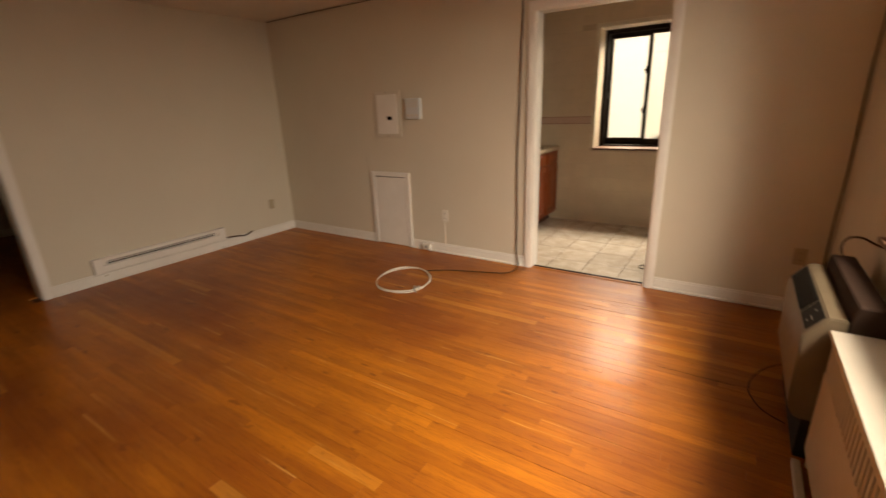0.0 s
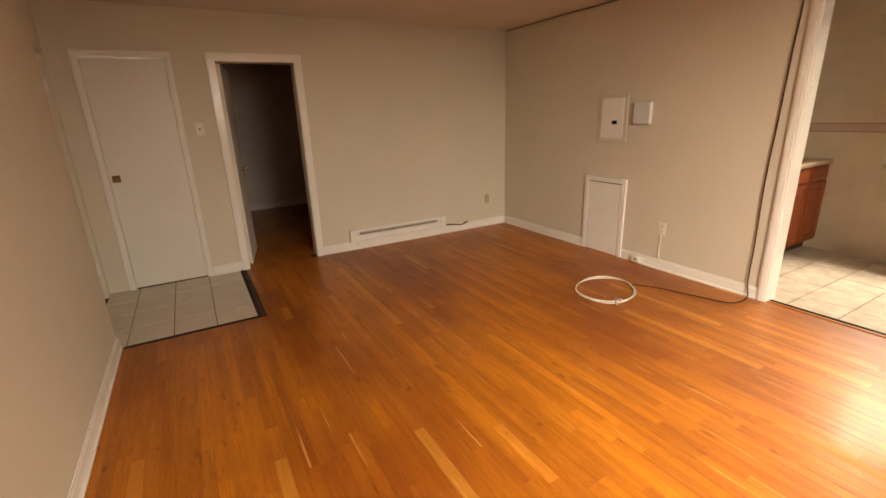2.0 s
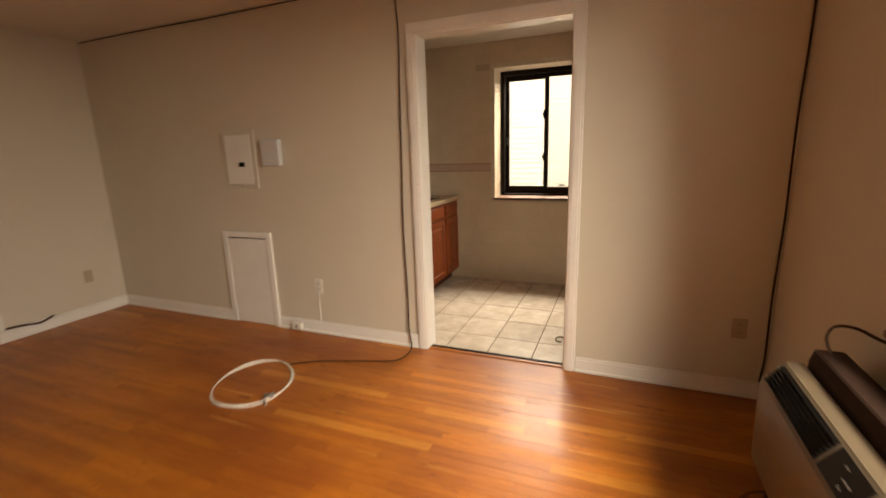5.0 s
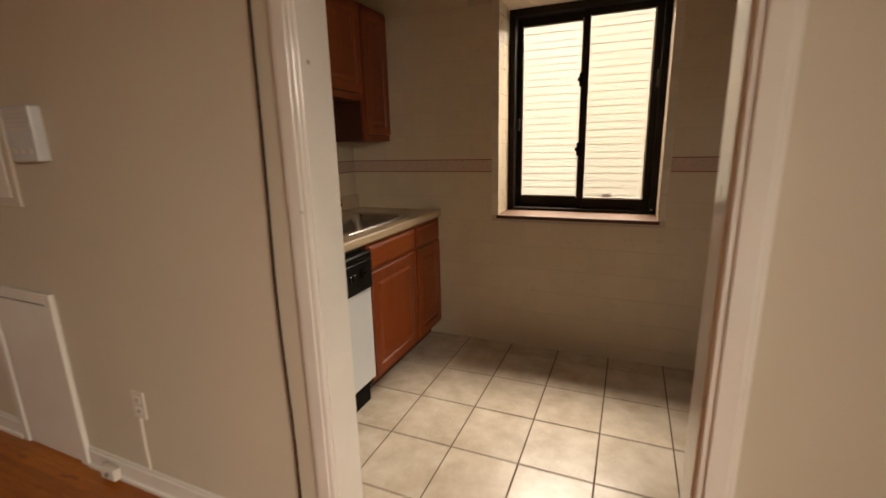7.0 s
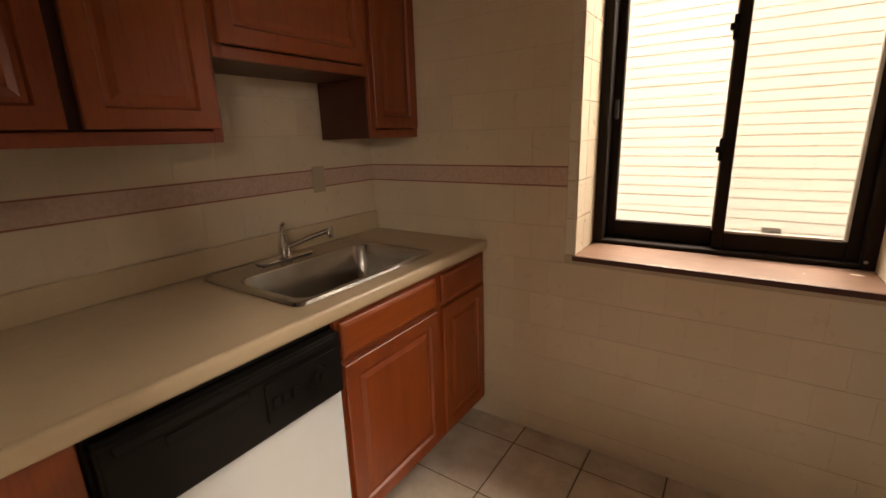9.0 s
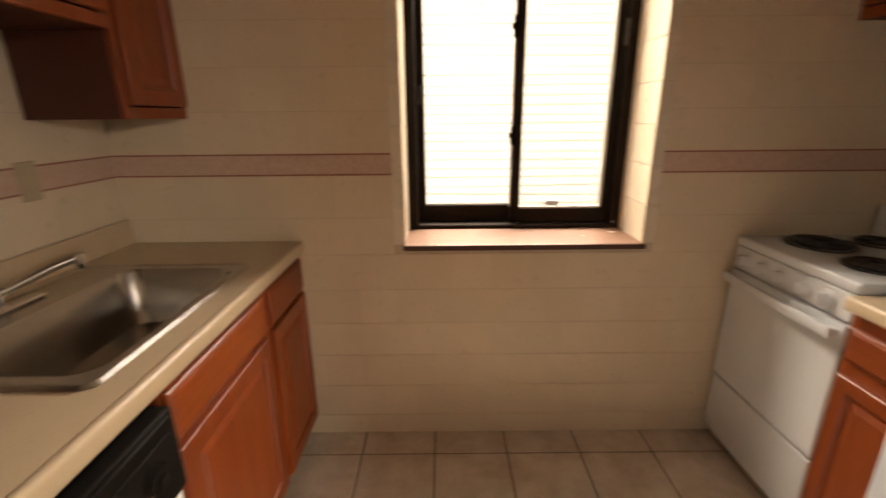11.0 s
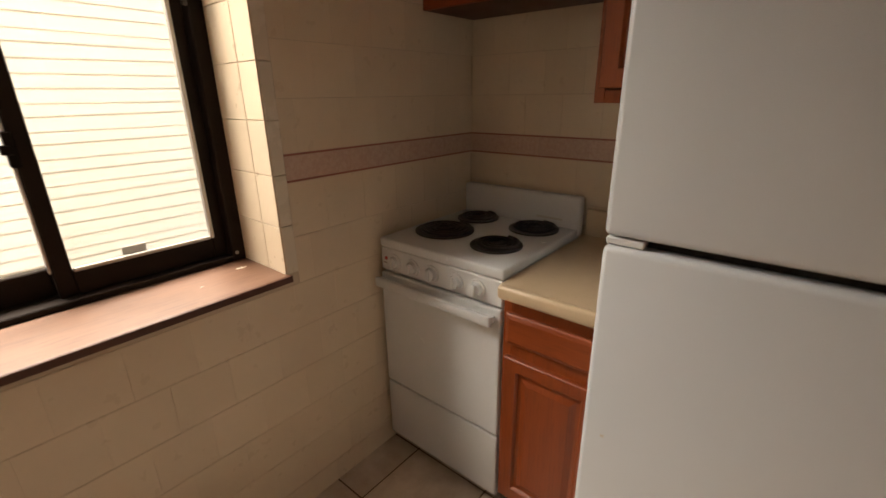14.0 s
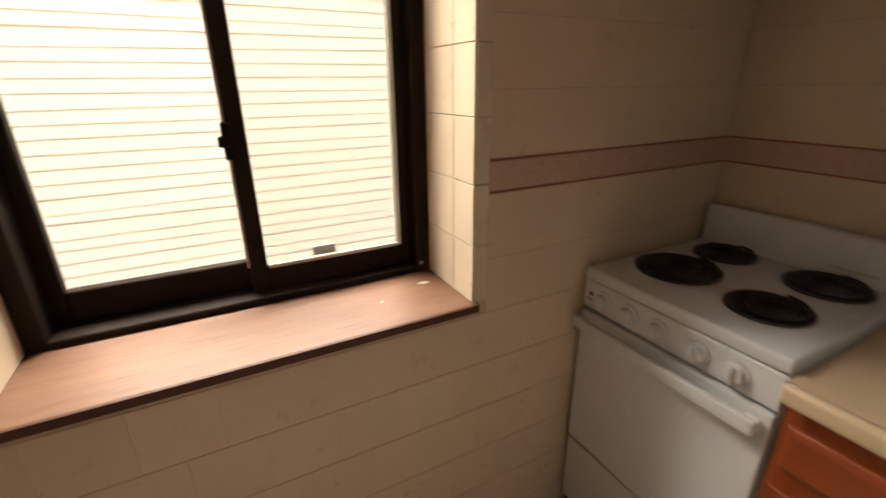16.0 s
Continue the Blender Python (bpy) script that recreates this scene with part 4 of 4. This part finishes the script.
bm = bmesh.new()
for r, z, ph in ((0.250, 0.006, 0.0), (0.246, 0.0135, 1.2), (0.254, 0.013, 2.3)):
    tube(bm, [(*on_ring(r + 0.006 * math.sin(3 * a + ph), a), z + 0.003 * math.sin(a * 2 + ph)) for a in (2 * math.pi * k / 22 for k in range(22))], 0.0042, 6, 3, True)
coil = thing("cable_coil", -2.313, 2.787, 0, "coil of white cable lying on the wooden floor", "cable")
part("cable", bm, M["cable_white"], coil, smooth=True)
bm = boxes((-2.12, -2.065, 2.668, 2.685, 0.004, 0.03), bevel=0.004)
box(bm, -2.098, -2.082, 2.628, 2.718, 0.004, 0.024, bevel=0.004)
rod(bm, (-2.082, 2.633, 0.014), (-2.04, 2.603, 0.012), 0.007, 0.006, 10)
part("connector", bm, M["alloy"], coil, "grey metal connectors and tie")
bm = tube(bmesh.new(), [(-2.27, 3.055, 0.006), (-2.12, 3.15, 0.006), (-1.95, 3.215, 0.006), (-1.75, 3.28, 0.006), (-1.60, 3.34, 0.006), (-1.56, 3.45, 0.008), (-1.575, 3.55, 0.03),
                       (-1.603, 3.575, 0.14), (-1.603, 3.58, 0.45), (-1.612, 3.582, 0.9), (-1.600, 3.584, 1.35), (-1.590, 3.584, 1.8), (-1.580, 3.584, 2.12), (-1.600, 3.586, 2.438)], 0.0046, 8, 5)
tagged(part("brown_cable", bm, M["cable_brown"], smooth=True), "brown coaxial cable from the floor up the door casing", "cable")
tagged(part("corner_cable", tube(bmesh.new(), [(0.550, PY - 0.012, 2.438), (0.553, PY - 0.010, 1.9), (0.545, PY - 0.014, 1.5), (0.551, PY - 0.010, 1.0), (0.543, PY - 0.014, 0.6), (0.545, PY - 0.02, 0.25), (0.525, PY - 0.05, 0.12)], 0.005, 8, 5), M["cable_brown"], smooth=True),
       "dark cable hanging down the room corner", "cable")

tagged(part("ceiling_cable", tube(bmesh.new(), [(LX + 0.02, PY - 0.008, 2.425), (-4.0, PY - 0.008, 2.430), (-3.2, PY - 0.007, 2.426), (-2.4, PY - 0.008, 2.431), (-1.7, PY - 0.007, 2.428), (-1.2, PY - 0.008, 2.431),
                                                  (-0.4, PY - 0.007, 2.427), (0.535, PY - 0.012, 2.430)], 0.0036, 8, 4), M["cable_brown"], smooth=True),
       "brown cable stapled along the top of the wall", "cable")
# air conditioner, its brown sleeve and the radiator cover under the window
AY0, AY1 = 1.995, 2.675
unit = thing("air_conditioner", 0.41, 2.33, 0, "beige console air conditioner with a black louvred top grille", "air conditioner")


def prism(bm, prof, y0, y1):
    a = [bm.verts.new((x, y0, z)) for x, z in prof]
    b = [bm.verts.new((x, y1, z)) for x, z in prof]
    n = len(prof)
    for k in range(n):
        bm.faces.new((a[k], a[(k + 1) % n], b[(k + 1) % n], b[k]))
    bm.faces.new(a[::-1])
    bm.faces.new(b)
    return bm


bm = prism(bmesh.new(), ((0.312, 0.19), (0.284, 0.24), (0.278, 0.548), (0.286, 0.564), (0.342, 0.634), (0.352, 0.640), (0.402, 0.640), (0.402, 0.19)), AY0, AY1)
bmesh.ops.bevel(bm, geom=list(bm.edges), offset=0.006, segments=2, affect="EDGES")
part("cabinet", bm, M["beige_metal"], unit, smooth=True)


def on_slope(y0, y1, s0, s1, lift):
    """A plate on the sloping top face: s runs from its front edge to its back edge."""
    ax, az, bx, bz = 0.286, 0.564, 0.342, 0.634
    nx, nz = -(bz - az), (bx - ax)
    ln = math.hypot(nx, nz)
    nx, nz = nx / ln, nz / ln
    p = [(ax + (bx - ax) * s, az + (bz - az) * s) for s in (s0, s1)]
    return prism(bmesh.new(), ((p[0][0] - nx * 0.002, p[0][1] - nz * 0.002), (p[1][0] - nx * 0.002, p[1][1] - nz * 0.002),
                               (p[1][0] + nx * lift, p[1][1] + nz * lift), (p[0][0] + nx * lift, p[0][1] + nz * lift)), y0, y1)


part("grille", on_slope(2.205, 2.645, 0.06, 0.94, 0.002), M["black_matte"], unit, "black louvred outlet grille")
for k in range(6):
    part("louvre", on_slope(2.21, 2.64, 0.09 + 0.145 * k, 0.13 + 0.145 * k, 0.009), M["black_plastic"], unit)
ctl = part("control_panel", on_slope(2.02, 2.188, 0.06, 0.94, 0.003), M["black_matte"], unit, "black control panel")
for a, b, s in ((2.06, 2.10, 0.42), (2.11, 2.13, 0.68), (2.075, 2.09, 0.2)):
    part("print_bar", on_slope(a, b, s, s + 0.05, 0.0045), M["ink"], ctl)
part("plinth", boxes((0.34, 0.402, AY0 + 0.02, AY1 - 0.02, 0.0, 0.189)), M["black_matte"], unit, "dark recessed plinth")

sleeve = thing("wall_sleeve", 0.485, 2.33, 0, "dark brown metal wall sleeve behind the air conditioner", "wall sleeve")
bm = prism(bmesh.new(), ((0.406, 0.0), (0.406, 0.66), (0.418, 0.70), (0.500, 0.70), (0.536, 0.63), (0.536, 0.0)), 1.995, 2.66)
bmesh.ops.bevel(bm, geom=list(bm.edges), offset=0.005, segments=1, affect="EDGES")
part("shell", bm, M["brown_metal"], sleeve)
tagged(part("power_cord", tube(bmesh.new(), [(0.45, 2.62, 0.70), (0.442, 2.65, 0.745), (0.462, 2.66, 0.785), (0.50, 2.62, 0.80), (0.53, 2.55, 0.795), (0.557, 2.46, 0.80)], 0.005, 8, 5), M["cable_brown"], smooth=True),
       "dark power cord arching from the sleeve to the wall", "cord")

tagged(part("floor_cord", tube(bmesh.new(), [(0.400, 2.800, 0.006), (0.322, 2.765, 0.006), (0.248, 2.660, 0.006), (0.204, 2.551, 0.006), (0.190, 2.455, 0.006), (0.199, 2.380, 0.006), (0.245, 2.280, 0.006), (0.330, 2.220, 0.006)],
                                               0.003, 8, 4), M["cable_brown"], smooth=True), "thin dark cord looping on the floor boards", "cord")

RT = 0.60
rad = thing("radiator_cover", 0.47, 1.25, 0, "cream metal radiator cover with a slotted front and flat top", "radiator cover")
part("top", boxes((0.352, RX - 0.003, 0.45, 1.988, RT - 0.022, RT), bevel=0.005, seg=2), M["cover_paint"], rad)
rows = [(0.364, 0.378, 0.47, 1.973, 0.548, RT - 0.0225), (0.364, 0.378, 0.47, 1.973, 0.08, 0.43)]
rows += [(0.364, 0.378, 0.47 + 0.035 * k, 0.487 + 0.035 * k, 0.43, 0.548) for k in range(43)]
part("front", boxes(*rows), M["cover_paint"], rad, "slotted front panel")
part("side", boxes((0.3785, RX - 0.026, 1.96, 1.974, 0.0, RT - 0.0225)), M["cover_paint"], rad)
part("side", boxes((0.3785, RX - 0.026, 0.47, 0.484, 0.0, RT - 0.0225)), M["cover_paint"], rad)
part("foot_rail", boxes((0.332, 0.360, 0.50, 1.96, 0.0, 0.03), bevel=0.003), M["cover_paint"], rad, "white rail along the floor")
part("core", boxes((0.42, 0.53, 0.52, 1.93, 0.06, 0.53)), M["black_matte"], rad, "dark radiator behind the slots")
for yf in (0.56, 1.88):
    part("leg", boxes((0.40, 0.52, yf, yf + 0.03, 0.0, 0.06)), M["black_matte"], rad)

# ---- floors and tiles, piece by piece ----
rng = random.Random(7)
MESH = {}


def flat_piece(key, sx, sy, sz, bevel, material):
    """A shared mesh for a floor board or tile, its top at z = 0; sz is its depth."""
    k = (key, round(sx, 3), round(sy, 3), round(sz, 3))
    if k not in MESH:
        h, b = (sx / 2, sy / 2), bevel
        lo = [(-h[0], -h[1], -sz), (h[0], -h[1], -sz), (h[0], h[1], -sz), (-h[0], h[1], -sz)]
        mid = [(x, y, -b) for x, y, _ in lo]
        top_ring = [(x - math.copysign(b, x), y - math.copysign(b, y), 0.0) for x, y, _ in lo]
        vs = lo + mid + top_ring
        fs = [(8, 9, 10, 11)] + [(a + i, a + (i + 1) % 4, a + 4 + (i + 1) % 4, a + 4 + i) for a in (0, 4) for i in range(4)]
        me = bpy.data.meshes.new(key)
        me.from_pydata(vs, [], fs)
        me.materials.append(material)
        MESH[k] = me
    return MESH[k]


floor = structure("floor", boxes((LX - 0.15, RX, BACK, 3.63, -0.0155, -0.012)), M["subfloor"], "amber varnished narrow oak strip floor", "floor")
PW = 0.057
near, verts, faces, count = 0, [], [], 0
row = 0
y = BACK + 0.004
while y < 3.628:
    w = min(PW, 3.63 - y)
    x0 = -3.440 if y < 0.189 else (LX + 0.002)
    if HD[0] + 0.01 < y < HD[1] - 0.07:
        x0 = LX - 0.1515
    x = x0 - rng.uniform(0.0, 0.5)
    while x < RX - 0.004:
        ln_ = rng.choice((0.25, 0.4, 0.55, 0.75, 0.95, 1.2, 1.5))
        a, b = max(x, x0), min(x + ln_, RX - 0.002)
        x += ln_
        if b - a < 0.04:
            continue
        cx, cy = (a + b) / 2, y + w / 2
        if -2.9 < cx < 0.2 and 0.75 < cy < 3.4 and near < 300:
            piece("plank", flat_piece("plank", b - a - 0.0004, w - 0.0004, 0.012, 0.0003, M["oak"]), floor, cx, cy, rng.uniform(-0.0004, 0.0002), (rng.gauss(0, 0.013), 0, 0))
            near += 1
        else:
            n = len(verts)
            me = flat_piece("plank", b - a - 0.0004, w - 0.0004, 0.012, 0.0003, M["oak"])
            dz, tilt = rng.uniform(-0.0004, 0.0002), rng.gauss(0, 0.013)
            verts += [(v.co.x + cx, v.co.y + cy, v.co.z + dz + tilt * v.co.y) for v in me.vertices]
            faces += [tuple(i + n for i in p.vertices) for p in me.polygons]
    y += PW
y = 0.0
while y < 2.15:
    x = -8.1
    while x < LX - 0.16:
        ln_ = rng.choice((0.45, 0.6, 0.9, 1.2))
        b = min(x + ln_, LX - 0.152)
        me = flat_piece("plank", b - x - 0.0008, PW - 0.0004, 0.012, 0.0003, M["oak"])
        n = len(verts)
        verts += [(v.co.x + (x + b) / 2, v.co.y + y, v.co.z) for v in me.vertices]
        faces += [tuple(i + n for i in p.vertices) for p in me.polygons]
        x += ln_
    y += PW
me = bpy.data.meshes.new("planks")
me.from_pydata(verts, [], faces)
me.materials.append(M["oak_far"])
far = new("planks", me)
far.parent = floor
far.location = -WHERE[floor]
tagged(far, "amber oak strips along the walls and in the hall", kind="stuff")

part("gap", boxes((-0.235, 0.13, 2.4405, 2.4435, 0.0008, 0.0016)), M["black_matte"], floor, "dark open joint between boards")
structure("nosing", boxes((KD[0] - 0.02, KD[1] + 0.02, 3.598, 3.628, 0.001, 0.007), bevel=0.003), M["oak"], "varnished oak nosing before the kitchen threshold", "nosing")
kfloor = structure("kitchen_floor", boxes((KLX - 0.012, KRX + 0.012, 3.655, KY + 0.012, -0.015, -0.003)), M["floor_grout"], "beige ceramic floor tiles with dark joints", "floor")


def tile_floor(name, parent, xs, ys, x_lim, y_lim, material, joint=0.006):
    for xa, xb in zip(xs, xs[1:]):
        for ya, yb in zip(ys, ys[1:]):
            a, b, c, d = max(xa, x_lim[0]), min(xb, x_lim[1]), max(ya, y_lim[0]), min(yb, y_lim[1])
            if b - a > 0.02 and d - c > 0.02:
                piece(name, flat_piece(name, b - a - joint, d - c - joint, 0.010, 0.002, material), parent, (a + b) / 2, (c + d) / 2, rng.uniform(-0.0006, 0.0006),
                      (0, 0, rng.choice((0.0, math.pi))))


P = 0.3135
tile_floor("floor_tile", kfloor, [-0.418 + P * k for k in range(-8, 5)], [5.297 + 0.340 * k for k in range(-6, 3)], (KLX - 0.01, KRX + 0.01), (3.657, KY + 0.01), M["floor_tile"])
structure("threshold", boxes((KD[0] + 0.007, KD[1] - 0.007, 3.631, 3.656, -0.012, 0.010), bevel=0.003), M["rubber"], "black threshold strip in the kitchen doorway", "threshold")
entry = structure("entry_floor", boxes((LX, -3.459, -0.94, 0.170, -0.015, -0.003)), M["floor_grout"], "beige tiled landing inside the entry door", "floor")
tile_floor("floor_tile", entry, [-3.467 - 0.325 * k for k in range(5, -1, -1)], [0.166 - 0.29 * k for k in range(5, -1, -1)], (LX, -3.469), (-0.94, 0.166), M["entry_tile"])
structure("entry_edging", boxes((-3.468, -3.444, BACK + 0.026, 0.171, -0.012, 0.006), (LX + 0.026, -3.444, 0.171, 0.190, -0.012, 0.006), bevel=0.002), M["black_matte"], "black rubber edging strip round the tiled landing", "edging")


T = 0.1555
COURSES = [(1.012 - 0.1525 * k - 0.1525, 1.012 - 0.1525 * k) for k in range(7)][::-1]
COURSES[0] = (0.0, COURSES[0][1])
COURSES += [(1.012, 1.178)]
UPPER = [(1.262 + 0.1525 * k, min(1.262 + 0.1525 * (k + 1), H)) for k in range(8)]
STRIPS = (("liner_tile", 1.178, 1.185, "liner"), ("band_tile", 1.185, 1.255, "band"), ("liner_tile", 1.255, 1.262, "liner"))


def tile_wall(parent, a0, a1, place, turn, holes=(), start=0.0):
    """Square tiles in running courses with a patterned band; place(a, z) gives the spot on the wall."""
    def put(name, a, b, lo, hi, material, joint):
        for h0, h1, l0, l1 in holes:
            if a < h1 and b > h0 and lo < l1 and hi > l0:
                if lo < l0 - 0.02 and hi > l0:
                    hi = l0
                elif hi > l1 + 0.02 and lo < l1:
                    lo = l1
                elif a < h0 - 0.012 and b > h0:
                    b = h0
                elif b > h1 + 0.012 and a < h1:
                    a = h1
                else:
                    return
        if b - a > 0.012 and hi - lo > 0.004:
            x, y, z = place((a + b) / 2, (lo + hi) / 2)
            piece(name, flat_piece(name, b - a - 0.0003, hi - lo - joint, 0.009, 0.0003, material), parent, x, y, z, turn)

    for n, (lo, hi) in enumerate(COURSES + UPPER):
        a = a0 - start - (T / 2 if n % 2 else 0.0)
        while a < a1:
            put("wall_tile", max(a, a0), min(a + T, a1), lo, hi, M["tile"], 0.0018)
            a += T
    for name, lo, hi, m in STRIPS:
        a = a0 - 0.05
        while a < a1:
            put(name, max(a, a0), min(a + 0.205, a1), lo, hi, M[m], 0.002 if m == "band" else 0.001)
            a += 0.205


wk = {o.name: o for o in scene.objects if o.name.startswith("wall_kitchen")}
EDGE = 0.04
OPEN = [(KW[0] - EDGE, KW[1] + EDGE, KW[2] - 0.012, KW[3] + EDGE)]
tile_wall(wk["wall_kitchen_window"], KLX - 0.006, KRX + 0.006, lambda a, z: (a, KY + 0.003, z), (radians(90), 0, 0), OPEN, 0.03)
tile_wall(wk["wall_kitchen_left"], KPY + 0.002, KY, lambda a, z: (KLX - 0.003, a, z), (radians(90), 0, radians(90)), (), 0.06)
tile_wall(wk["wall_kitchen_right"], KPY + 0.002, KY, lambda a, z: (KRX + 0.003, a, z), (radians(90), 0, radians(-90)), (), 0.1)
# cream edge tiles round the window, and the tiled reveal
ww = wk["wall_kitchen_window"]
z = KW[2] + 0.012
while z < KW[3] + EDGE - 0.005:
    hi = min(z + 0.1525, KW[3] + EDGE)
    for a, b in ((KW[0] - EDGE, KW[0]), (KW[1], KW[1] + EDGE)):
        piece("edge_tile", flat_piece("edge_tile", b - a - 0.0008, hi - z - 0.0014, 0.012, 0.002, M["bullnose"]), ww, (a + b) / 2, KY, (z + hi) / 2, (radians(90), 0, 0))
    top_z = min(hi, KW[3])
    if top_z - z > 0.03:
        for x, t in ((KW[0] + 0.005, radians(90)), (KW[1] - 0.005, radians(-90))):
            for a, b in ((KY, KY + 0.098), (KY + 0.098, KY + 0.25)):
                piece("reveal_tile", flat_piece("reveal_tile", b - a - 0.002, top_z - z - 0.002, 0.006, 0.0012, M["tile"]), ww, x, (a + b) / 2, (z + top_z) / 2, (radians(90), 0, t))
    z = hi
x = KW[0]
while x < KW[1] - 0.01:
    b = min(x + T, KW[1])
    piece("edge_tile", flat_piece("edge_tile", b - x - 0.002, EDGE - 0.002, 0.012, 0.004, M["bullnose"]), ww, (x + b) / 2, KY, KW[3] + EDGE / 2, (radians(90), 0, 0))
    piece("reveal_tile", flat_piece("reveal_tile", b - x - 0.002, 0.248, 0.006, 0.0012, M["tile"]), ww, (x + b) / 2, KY + 0.125, KW[3] - 0.005, (radians(180), 0, 0))
    x = b
